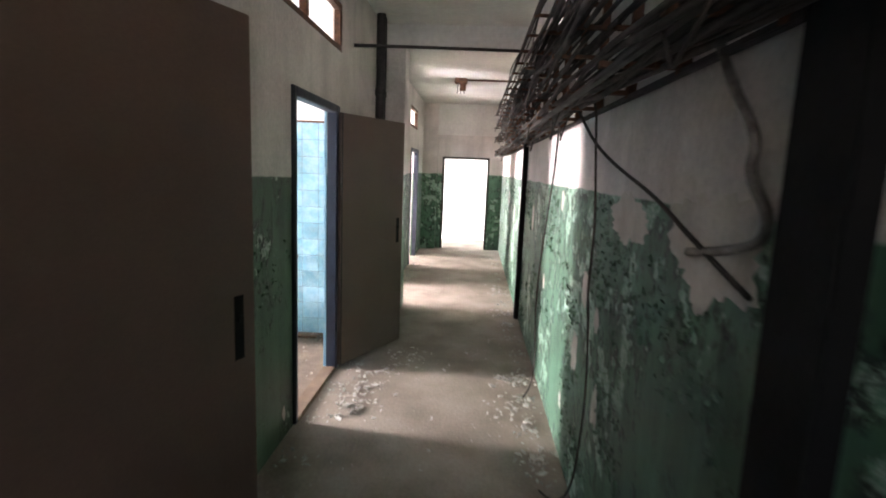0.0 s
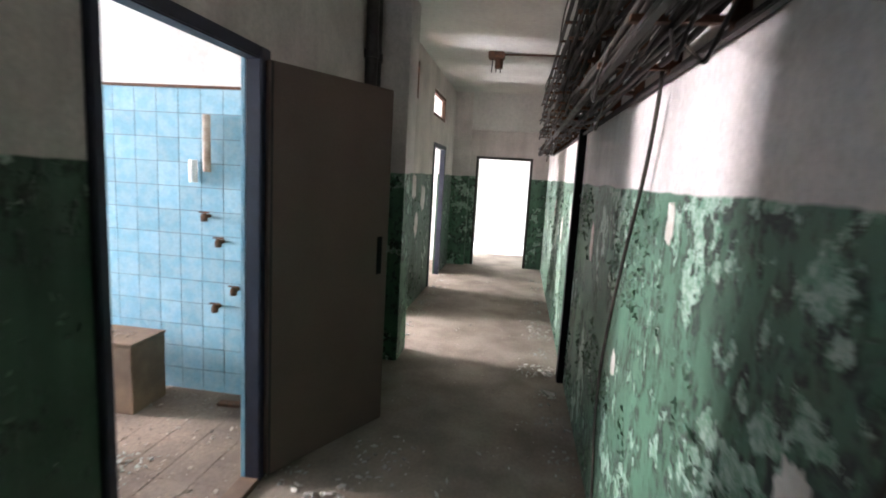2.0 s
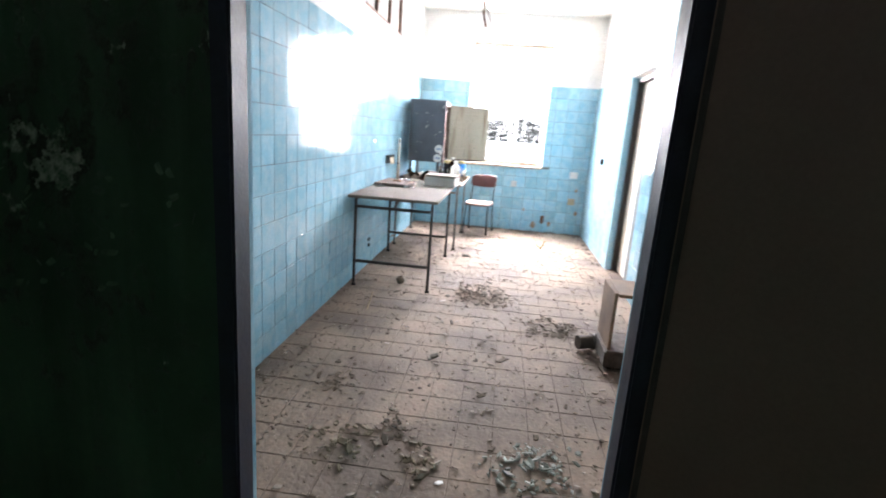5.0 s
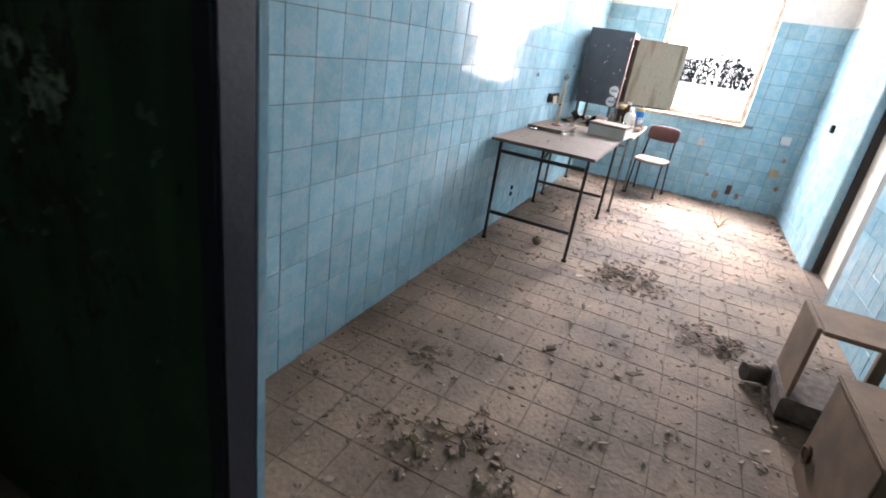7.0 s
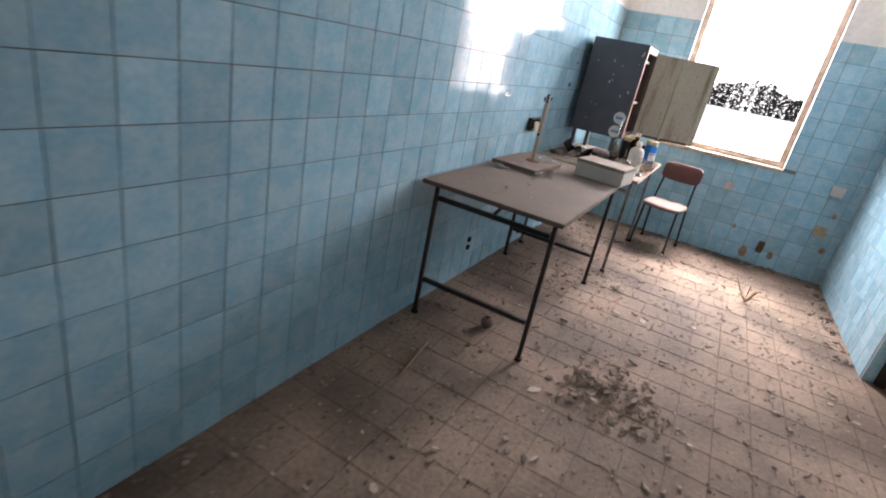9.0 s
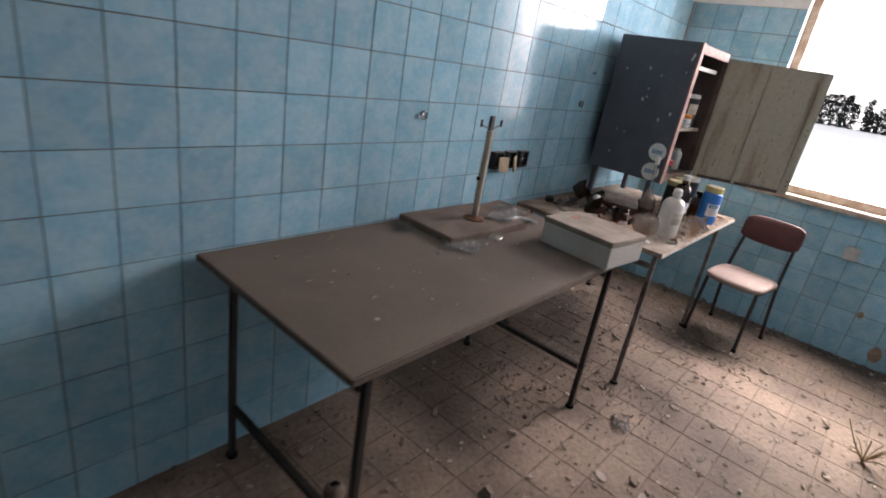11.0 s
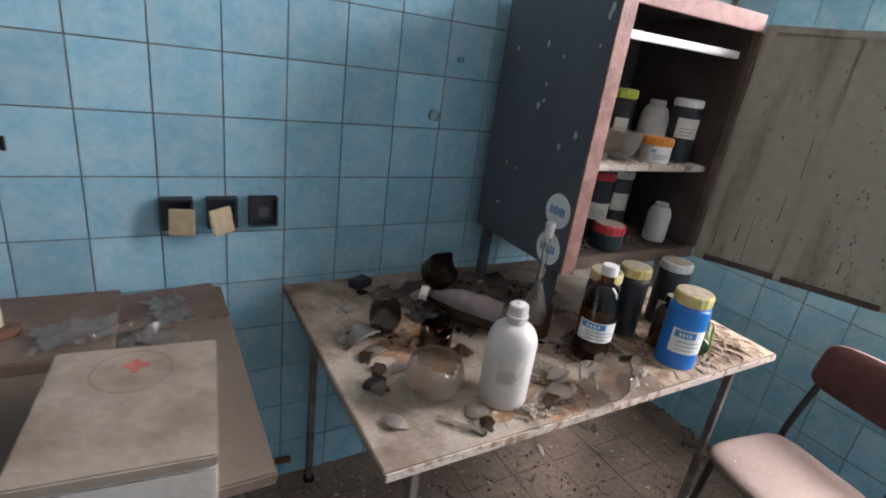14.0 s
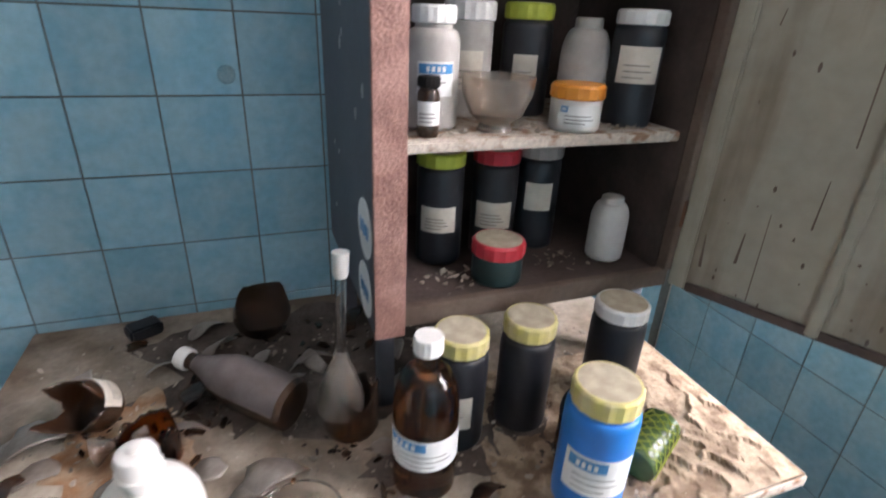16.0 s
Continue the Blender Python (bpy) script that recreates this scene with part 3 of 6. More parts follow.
window_light("window_sky", (RX1 - 0.73, 1.2, 2.02), (RX1 + 0.5, 1.2, 1.1), 1.5, 1.5, WINDOW_POWER)
window_light("window_sky_low", (RX1 - 0.27, 1.2, 1.69), (0, 1.2, 1.2), 1.04, 1.56, WINDOW_POWER * 0.35)
window_light("doorway_sky", (-2.42, 9.9, 1.4), (1.0, 9.9, 0.6), 1.3, 1.7, 9)
window_light("south_sky", (-0.7, -5.16, 2.0), (-0.6, 0, 1.3), 0.68, 0.88, 0.9)
window_light("side_sky_b", (-4.2, 4.1, 1.35), (0, 4.1, 0.2), 0.6, 1.5, 52)
window_light("side_sky_c", (-4.2, 6.57, 1.35), (0, 6.57, 0.2), 0.6, 1.5, 42)



# ---- setting: doors, windows, fixed trim ----
def door_frame(name, x_face, hole, label, width=0.075, depth=0.16, out=0.02):
    """Steel frame round an opening in a wall across x; its corridor face stands a little proud."""
    y0, y1, _, z1 = hole
    ob = thing(name, label, "door frame", kind="structure")
    x0, x1 = x_face - depth + out, x_face + out
    for nm, b in (("jamb", (y0 - width * 0.45, y0 + 0.012)), ("jamb", (y1 - 0.012, y1 + width))):
        bm = box(bmesh.new(), x1 - 0.075, x1, b[0], b[1], 0.0, z1 + width * 0.6, 0.006)
        part(nm, bm, M["navy"], ob)
    part("head", box(bmesh.new(), x1 - 0.075, x1 - 0.001, y0 + 0.013, y1 - 0.013, z1 - 0.012, z1 + width * 0.6, 0.006), M["navy"], ob)
    return ob


door_frame("door_frame_1", CX0, DOOR_A, "dark blue steel door frame with scuffed paint")
door_frame("door_frame_2", CX0, DOOR_C, "pale worn steel door frame")
bm = bmesh.new()
box(bm, RX0 + 0.001, CX0 - 0.06, DOOR_A[0] - 0.0005, DOOR_A[0] + 0.006, 0.0, 2.0)
box(bm, RX0 + 0.001, CX0 - 0.06, DOOR_A[1] - 0.006, DOOR_A[1] + 0.0005, 0.0, 2.0)
structure("reveal", bm, M["tile_far"], "blue tiled reveal of the doorway", "trim")
structure("threshold", box(bmesh.new(), RX0, CX0 + 0.02, DOOR_A[0] + 0.007, DOOR_A[1] - 0.007, -0.01, 0.022, 0.006), M["wood"], "worn dusty wooden door threshold", "threshold")


def door_leaf(name, hinge, angle, w, h, label, face, z0=0.025):
    ob = thing(name, label, "door", kind="structure", at=pose(*hinge, z0, 0, 0, angle))
    part("panel", box(bmesh.new(), 0.0, w, -0.02, 0.02, 0.0, h, 0.004), face, ob)
    edge = part("edge_strip", box(bmesh.new(), 0.004, 0.016, -0.023, 0.023, 0.004, h - 0.004, 0.002), M["steel"], ob)
    for z in (0.25, h - 0.25):
        part("hinge", rod(bmesh.new(), (0.0, 0.026, z - 0.05), (0.0, 0.026, z + 0.05), 0.009), M["steel"], ob)
    for side in (-1, 1):
        plate = part("lock_plate", box(bmesh.new(), w - 0.095, w - 0.055, side * 0.0215 - 0.002, side * 0.0215 + 0.002, 0.92, 1.14, 0.001), M["black"], ob, "dark lock plate")
        bm = rod(bmesh.new(), (w - 0.075, side * 0.0236, 1.06), (w - 0.075, side * 0.032, 1.06), 0.013)
        part("handle", bm, M["black"], plate)
    return ob


door_leaf("door_1", (-1.425, 1.545), 63, 0.82, 1.97, "brown laminate door standing open into the corridor", M["leaf_dark"])
door_leaf("door_2", (-1.425, -1.375), 70.7, 0.80, 2.04, "dark brown laminate door standing open along the wall", M["leaf"])


def framed_window(name, axis, c, a0, a1, z0, z1, splits, label, frame_mat, pane_mat, depth=0.05, bar=0.045):
    ob = thing(name, label, "window", kind="structure")

    def b(p, q, lo, hi, t=depth, bev=0.004):
        bm = bmesh.new()
        if axis == "x":
            return box(bm, c - t / 2, c + t / 2, p, q, lo, hi, bev)
        return box(bm, p, q, c - t / 2, c + t / 2, lo, hi, bev)

    part("head", b(a0, a1, z1 - bar, z1), frame_mat, ob)
    part("bottom_rail", b(a0, a1, z0, z0 + bar), frame_mat, ob)
    posts = [a0, *[a - bar / 2 for a in splits], a1 - bar]
    for p in posts:
        part("post", b(p, p + bar, z0 + bar + 0.001, z1 - bar - 0.001), frame_mat, ob)
    if pane_mat is not None:
        for p, q in zip(posts, posts[1:]):
            part("pane", b(p + bar + 0.001, q - 0.001, z0 + bar + 0.001, z1 - bar - 0.001, 0.005, 0), pane_mat, ob)
    return ob


for k, hgh in enumerate(HIGH):
    framed_window("high_window_%d" % (k + 1), "x", CX0 - 0.03, *hgh, [0.92] if k == 0 else [], "high corridor window with a dark wooden frame", M["rust"], None)
framed_window("window_1", "x", RX1 - 0.12, WIN[0], WIN[1], WIN[2] + 0.02, WIN[3], [], "window opening with a peeling wooden frame and no panes", M["window_wood"], None, 0.09, 0.05)
structure("window_sill", box(bmesh.new(), RX1 - 0.24, RX1 + 0.03, WIN[0] + 0.002, WIN[1] - 0.002, WIN[2] - 0.012, WIN[2] + 0.019, 0.005), M["window_wood"], "peeling painted window sill", "sill")
framed_window("transom_window", "y", -0.05, *TRANSOM, [-5.7, -5.2], "high internal window with dirty panes and a dark frame", M["rust"], M["frosted"])
inner_frame = thing("inner_door_frame", "dark steel frame set deep in the inner doorway", "door frame", kind="structure")
part("jamb", box(bmesh.new(), INNER[0] + 0.001, INNER[0] + 0.045, RY1 + 0.06, RY1 + 0.148, 0.0, INNER[3] - 0.002, 0.005), M["rust_dark"], inner_frame)
part("jamb", box(bmesh.new(), INNER[1] - 0.03, INNER[1] - 0.001, RY1 + 0.1, RY1 + 0.148, 0.0, INNER[3] - 0.002, 0.005), M["rust_dark"], inner_frame)
part("head", box(bmesh.new(), INNER[0] + 0.046, INNER[1] - 0.031, RY1 + 0.06, RY1 + 0.148, INNER[3] - 0.05, INNER[3] - 0.002, 0.005), M["rust_dark"], inner_frame)
inner_door = thing("door_3", "closed cream painted door set back in the tiled wall", "door", kind="structure")
part("panel", box(bmesh.new(), INNER[0] + 0.047, INNER[1] - 0.032, RY1 + 0.11, RY1 + 0.145, 0.012, INNER[3] - 0.052, 0.003), M["cream_door"], inner_door)
bm = box(bmesh.new(), INNER[0] + 0.0005, INNER[0] + 0.006, RY1 + 0.001, RY1 + 0.059, 0.0, INNER[3] - 0.001)
box(bm, INNER[1] - 0.006, INNER[1] - 0.0005, RY1 + 0.001, RY1 + 0.099, 0.0, INNER[3] - 0.001)
structure("reveal_inner", bm, M["tile_far"], "blue tiled reveal of the inner doorway", "trim")
structure("threshold_inner", box(bmesh.new(), INNER[0] + 0.007, INNER[1] - 0.007, RY1 + 0.009, RY1 + 0.149, -0.05, 0.008, 0.003), M["floor_bed"], "dusty sill of the inner doorway", "threshold")
structure("tile_cap", box(bmesh.new(), RX0 - 2.2, RX0, RY1 - 0.012, RY1 + 0.008, TILED + 0.001, TILED + 0.017, 0.003), M["rust"], "dark wooden strip over the tiles", "trim")
structure("end_door_trim", wall("y", END - 0.01, END + 0.02, FAR[0] - 0.04, FAR[1] + 0.04, 0.0, 1.87, [FAR]), M["steel"], "thin dark trim round the end doorway", "trim")
structure("wall_end_back", wall("y", 11.6, 11.75, -2.5, 1.5, -0.1, 2.9), M["plaster"], "pale back wall of the room past the end doorway", "wall")
structure("wall_end_west", wall("x", -2.5, -2.35, END + 0.161, 11.599, -0.1, 2.9, [(9.2, 10.6, 0.5, 2.3)]), M["plaster"], "pale side wall with a bright opening", "wall")
structure("wall_end_east", wall("x", 1.35, 1.5, END + 0.161, 11.599, -0.1, 2.9), M["plaster"], "pale side wall of the end room", "wall")
structure("ceiling_end", box(bmesh.new(), -2.5, 1.5, END + 0.161, 11.75, 2.901, 3.05), M["ceiling"], "white ceiling of the end room", "ceiling")
structure("floor_end", box(bmesh.new(), -2.34, 1.34, 9.601, 11.598, -0.12, -0.001), M["outside"], "pale dusty floor of the end room", "floor")


def post(y0, y1, h, label):
    solid("wall_post", box(bmesh.new(), CX1 - 0.05, CX1 + 0.001, y0, y1, 0.0, h, 0.004), M["black"], label, "post", kind="structure")


post(3.2, 3.31, 1.98, "dark wooden door post fixed to the wall")
post(-1.57, -1.41, 2.25, "black wooden door post fixed to the wall")


# ---- corridor: peeling paint ----
def plaster_patch(x, side, y, z, w, h, seed):
    """A bare patch where paint and finish coat have come off, with a torn outline, on a wall across x."""
    n = 56
    bm = bmesh.new()
    ring, foot = [], []
    for k in range(n):
        a = 2 * math.pi * k / n
        c, d = math.cos(a), math.sin(a)
        sq = (abs(c) ** 2.3 + abs(d) ** 2.3) ** (-1 / 2.3)
        f = sq * (1 + 0.4 * noise.noise((1.5 * c + seed, 1.5 * d, 0.5)) + 0.28 * noise.noise((6 * c, 6 * d, seed)) + 0.12 * noise.noise((17 * c, 17 * d, seed)))
        py, pz = y + f * w / 2 * c, z + f * h / 2 * d
        ring.append(bm.verts.new((x + side * 0.0022, py, pz)))
        foot.append(bm.verts.new((x - side * 0.0005, y + (py - y) * 1.015, z + (pz - z) * 1.015)))
    bm.faces.new(ring if side > 0 else list(reversed(ring)))
    for k in range(n):
        q = (k + 1) % n
        bm.faces.new((foot[k], foot[q], ring[q], ring[k]))
    bmesh.ops.recalc_face_normals(bm, faces=bm.faces)
    structure("plaster_patch", bm, M["bare"], "bare white plaster where green paint fell off", "wall patch")


EAST_PATCHES = [(-1.08, 1.43, 0.42, 0.25), (-0.43, 1.455, 0.36, 0.17), (0.14, 1.06, 0.11, 0.17), (0.27, 0.7, 0.12, 0.2), (-0.12, 0.98, 0.07, 0.12), (-0.2, 0.62, 0.09, 0.16), (0.93, 1.44, 0.07, 0.12),
                (0.55, 0.3, 0.06, 0.1), (-0.95, 0.42, 0.12, 0.2), (1.5, 0.8, 0.07, 0.1), (2.45, 1.2, 0.12, 0.2), (3.8, 1.25, 0.16, 0.2), (4.6, 1.05, 0.14, 0.24), (5.7, 1.2, 0.2, 0.2)]
for k, (y, z, w, h) in enumerate(EAST_PATCHES):
    plaster_patch(CX1, -1, y, z, w, h, 3.1 * k + 0.7)
WEST_PATCHES = [(4.9, 1.38, 0.35, 0.24), (5.5, 1.25, 0.25, 0.3), (5.15, 0.95, 0.2, 0.24), (0.45, 0.16, 0.05, 0.08)]
for k, (y, z, w, h) in enumerate(WEST_PATCHES):
    plaster_patch(CX0, 1, y, z, w, h, 2.3 * k + 40)


def paint_flakes(name, x, side, y0, y1, count, seed, bare, skip=()):
    """Curled scales of paint standing off a wall in clusters, one mesh."""
    rr = random.Random(seed)
    verts, faces = [], []
    made = 0
    for _ in range(count * 30):
        if made >= count:
            break
        y, z = rr.uniform(y0, y1), rr.uniform(0.06, 1.515)
        if any(a - 0.08 < y < b + 0.08 for a, b in skip):
            continue
        if any(abs(y - p[0]) < p[2] * 0.56 and abs(z - p[1]) < p[3] * 0.56 for p in bare):
            continue
        want = noise.noise((y * 1.7, z * 2.6, seed)) + 0.5 * noise.noise((y * 6, z * 6, seed + 5)) + (0.22 if 1.08 < z < 1.47 else 0.06 if z < 0.7 else -0.05)
        if want < 0.24:
            continue
        made += 1
        w, l = rr.uniform(0.005, 0.016), rr.uniform(0.006, 0.021)
        t1 = math.radians(rr.uniform(12, 40))
        t2 = t1 + math.radians(rr.uniform(15, 55))
        spin = rr.gauss(0, 0.7) + (math.pi if rr.random() < 0.35 else 0)
        prof = [(0.0, 0.0006), (l * 0.55 * math.cos(t1), l * 0.55 * math.sin(t1)), (l * 0.55 * math.cos(t1) + l * 0.45 * math.cos(t2), l * 0.55 * math.sin(t1) + l * 0.45 * math.sin(t2))]
        b0 = len(verts)
        for q, (down, out) in enumerate(prof):
            for e in (-1, 1):
                ww = e * w * (1.0, 1.05, 0.55)[q] * rr.uniform(0.7, 1.15)
                verts.append((x + side * out, y + ww * math.cos(spin) + down * math.sin(spin), z - down * math.cos(spin) + ww * math.sin(spin)))
        faces += [(b0, b0 + 1, b0 + 3, b0 + 2), (b0 + 2, b0 + 3, b0 + 5, b0 + 4)]
    me = bpy.data.meshes.new(name)
    me.from_pydata(verts, [], faces)
    me.materials.append(M["flake"])
    tagged(new(name, me), "curled scales of green paint lifting off the wall", "paint flakes", kind="stuff")


paint_flakes("paint_flakes", CX1, -1, -1.4, 3.2, 2100, 17, EAST_PATCHES)
paint_flakes("paint_flakes", CX1, -1, 3.35, 8.0, 1200, 29, EAST_PATCHES)
paint_flakes("paint_flakes", CX0, 1, -1.3, 8.0, 1100, 43, WEST_PATCHES, (DOOR_A[:2], DOOR_B[:2], DOOR_C[:2], (3.25, 3.62)))


# ---- corridor: pipes, cables, lamp ----
def tube(name, points, r, material, label, category, group="", parent=None):
    """A cable or pipe along points, as a bevelled curve turned to mesh."""
    cu = bpy.data.curves.new(name, "CURVE")
    cu.dimensions, cu.bevel_depth, cu.bevel_resolution, cu.resolution_u = "3D", r, 2, 6
    sp = cu.splines.new("NURBS")
    sp.points.add(len(points) - 1)
    for q, p in zip(sp.points, points):
        q.co = (*p, 1)
    sp.use_endpoint_u, sp.order_u = True, 3
    tmp = bpy.data.objects.new(name, cu)
    me = bpy.data.meshes.new_from_object(tmp)
    bpy.data.objects.remove(tmp)
    me.materials.clear()
    me.materials.append(material)
    ob = new(name, me)
    if parent is not None:
        ob.parent = parent
    return tagged(ob, label, category, group)


rng = random.Random(4)
rack = thing("cable_rack", "rusty wall rack sagging with bundled dusty cables", "cable rack")
for k in range(22):
    y = -3.2 + 0.47 * k
    bm = box(bmesh.new(), CX1 - 0.035, CX1 - 0.001, y - 0.015, y + 0.015, 1.88, 2.58, 0.002)
    for z in (1.90, 2.12, 2.34, 2.56):
        box(bm, CX1 - 0.24, CX1 - 0.036, y - 0.012, y + 0.012, z - 0.008, z + 0.008)
    part("bracket", bm, M["rust"], rack)
for z, x in ((1.885, CX1 - 0.21), (2.57, CX1 - 0.23), (1.885, CX1 - 0.02)):
    part("rail", box(bmesh.new(), x - 0.012, x + 0.012, -3.4, 6.85, z - 0.009, z + 0.009, 0.003), M["rust_dark"], rack)
for k in range(64):
    shelf = rng.choice((1.90, 1.90, 2.12, 2.12, 2.34, 2.34, 2.56))
    x, r = CX1 - rng.uniform(0.05, 0.24), rng.uniform(0.004, 0.011)
    pts, y = [], -3.6
    while y < 6.9:
        pts.append((x + rng.uniform(-0.025, 0.025), y, shelf + 0.01 + r + rng.uniform(-0.05, 0.035)))
        y += rng.uniform(0.3, 0.7)
    tube("cable", pts, r, M["cable"], "", "", parent=rack)
for k in range(26):
    y = rng.uniform(-2.5, 6.6)
    x = CX1 - rng.uniform(0.06, 0.25)
    z = rng.choice((1.9, 2.12, 2.34))
    tube("loose_wire", [(x, y, z), (x - 0.03, y + 0.08, z - rng.uniform(0.05, 0.14)), (x, y + 0.2, z - 0.12), (x + 0.02, y + rng.uniform(0.25, 0.5), z)], 0.004, M["cable"], "", "", parent=rack)
tube("hanging_cable", [(0.06, 0.0, 1.95), (0.1, -0.02, 1.93), (0.1, -0.065, 1.747), (0.12, -0.09, 1.42), (0.12, -0.08, 1.26), (0.13, -0.02, 1.07), (0.13, -0.09, 0.95), (0.12, -0.2, 0.6), (0.1, -0.1, 0.012), (0.0, 0.1, 0.012)], 0.0055, M["cable"], "black cable hanging from the rack to the floor", "cable")
tube("hanging_cable", [(0.06, 0.6, 2.0), (0.1, 0.5, 1.99), (0.1, 0.113, 1.806), (0.1, -0.16, 1.707), (0.12, -0.4, 1.63), (0.13, -0.76, 1.55), (0.135, -1.02, 1.46), (0.14, -1.3, 1.38)], 0.0065, M["cable"], "thick black cable sagging along the wall", "cable")
tube("hanging_cable", [(0.06, 1.05, 2.1), (0.12, 1.07, 2.05), (0.125, 1.143, 1.65), (0.125, 1.45, 1.16), (0.125, 1.68, 0.57), (0.13, 1.4, 0.008), (0.02, 1.2, 0.008)], 0.007, M["cable"], "thin black wire hanging down the wall", "cable")
tube("conduit", [(0.08, -1.0, 2.0), (0.13, -1.03, 1.96), (0.135, -1.13, 1.81), (0.14, -1.26, 1.69), (0.14, -1.23, 1.62), (0.14, -1.34, 1.54), (0.14, -1.3, 1.47), (0.14, -1.0, 1.425)], 0.011, M["pale_steel"], "grey bent conduit hanging on the wall", "conduit")
tube("cross_pipe", [(CX0, 2.1, 2.6), (-0.6, 2.2, 2.62), (CX1, 2.35, 2.64)], 0.014, M["steel"], "thin steel pipe across the corridor", "pipe")
for y, r in ((2.98, 0.045), (3.12, 0.032)):
    bm = rod(bmesh.new(), (CX0 + 0.06, y, 0.0), (CX0 + 0.06, y, 3.1), r, 14)
    for z in (0.9, 2.35):
        rod(bm, (CX0 + 0.06, y, z - 0.03), (CX0 + 0.06, y, z + 0.03), r + 0.008, 14)
    solid("wall_pipe", bm, M["steel"], "dusty grey vertical pipe beside the pier", "pipe", group="wall pipes", smooth=True)

lamp = thing("ceiling_lamp", "rusted lamp holder without its glass on the ceiling", "lamp", at=pose(-0.66, 5.26, TOP))
part("box", box(bmesh.new(), -0.09, 0.09, -0.08, 0.08, -0.07, 0.0, 0.01), M["rust"], lamp)
part("holder", rod(bmesh.new(), (0.03, 0, -0.17), (0.03, 0, -0.07), 0.045, 14), M["rust"], lamp)
for x in (-0.05, 0.0, 0.05):
    part("wire", rod(bmesh.new(), (x, 0.02, -0.21), (x * 0.8, 0.0, -0.07), 0.006, 6), M["cable"], lamp)
tube("lamp_conduit", [(-0.57, 5.26, TOP - 0.02), (-0.2, 5.26, TOP - 0.02), (CX1, 5.26, TOP - 0.02)], 0.012, M["rust"], "thin rusty conduit on the corridor ceiling", "pipe")


# ---- the room: tables ----
def lab_table(name, x0, x1, y0, y1, top, thick, top_mat, label, rails=True):
    ob = thing(name, label, "table")
    part("tabletop", box(bmesh.new(), x0, x1, y0, y1, top - thick, top, 0.003), top_mat, ob)
    part("edge_band", box(bmesh.new(), x0 + 0.004, x1 - 0.004, y1 - 0.0005, y1 + 0.002, top - thick + 0.002, top - 0.002), M["board"] if rails else M["shelf_edge"], ob, "chipped pale edge")
    tube_mat = M["steel"] if rails else M["pale_steel"]
    xs, ys = (x0 + 0.11, x1 - 0.09), (y0 + 0.045, y1 - 0.05)
    for x in xs:
        for y in ys:
            leg = part("leg", box(bmesh.new(), x - 0.010, x + 0.010, y - 0.010, y + 0.010, 0.012, top - thick - 0.001, 0.002), tube_mat, ob)
            part("foot", rod(bmesh.new(), (x, y, 0.0), (x, y, 0.014), 0.019), M["black"], leg)
        if rails:
            part("end_rail", box(bmesh.new(), x - 0.010, x + 0.010, ys[0] + 0.014, ys[1] - 0.014, 0.20, 0.222), tube_mat, ob)
        part("top_rail", box(bmesh.new(), x - 0.010, x + 0.010, ys[0] + 0.014, ys[1] - 0.014, top - 0.11, top - 0.088), tube_mat, ob)
    for y in ys:
        part("side_rail", box(bmesh.new(), xs[0] + 0.014, xs[1] - 0.014, y - 0.009, y + 0.009, top - thick - 0.024, top - thick - 0.002), tube_mat, ob)
    for x, s in ((xs[0], 1), (xs[1], -1)):
        part("brace", rod(bmesh.new(), (x + s * 0.012, (ys[0] + ys[1]) / 2, top - 0.1), (x + s * 0.30, (ys[0] + ys[1]) / 2, top - thick - 0.004), 0.009, 8), tube_mat, ob)
    return ob


TA, TB = 0.762, 0.740
lab_table("table", -5.775, -4.295, 0.02, 0.735, TA, 0.022, M["tabletop"], "dusty grey laminate table on dark steel legs")
stained_table = lab_table("table", -7.19, -5.945, 0.008, 0.783, TB, 0.022, M["top_b"], "stained white table with swollen peeling edges", rails=False)

# boards lying on the first table
solid("board", box(bmesh.new(), -0.235, 0.235, -0.145, 0.145, 0, 0.028, 0.003, pose(-5.305, 0.183, TA, 0, 0, -2)), M["board"], "dusty brown wooden base board on the table", "board")
solid("thin_board", box(bmesh.new(), -0.12, 0.12, -0.09, 0.09, 0, 0.012, 0.002, pose(-5.645, 0.125, TA, 0, 0, 8)), M["board"], "small dusty board lying by the wall", "board")

stand = thing("burette_stand", "pale metal stand with two hooked arms on a board", "stand", at=pose(-5.335, 0.2, TA + 0.028))
part("foot", lathe(bmesh.new(), [(0.0, 0.0), (0.042, 0.0), (0.042, 0.006), (0.026, 0.014), (0.018, 0.016), (0.0, 0.016)], 20), M["rust"], stand)
part("column", lathe(bmesh.new(), [(0.0, 0.014), (0.0135, 0.014), (0.0135, 0.36), (0.0, 0.36)], 18), M["dirty_cream"], stand, "dusty cream painted tube", smooth=True)
part("tip", box(bmesh.new(), -0.011, 0.011, -0.007, 0.007, 0.361, 0.415, 0.002), M["steel"], stand)
part("clip", box(bmesh.new(), 0.013, 0.026, -0.006, 0.006, 0.165, 0.178, 0.001), M["black"], stand)
for s in (-1, 1):
    arm = part("arm", rod(bmesh.new(), (s * 0.008, 0, 0.365), (s * 0.062, 0.0, 0.382), 0.0025, 6), M["steel"], stand)
    part("hook", rod(bmesh.new(), (s * 0.062, 0, 0.374), (s * 0.062, 0, 0.40), 0.0045, 8), M["black"], arm)

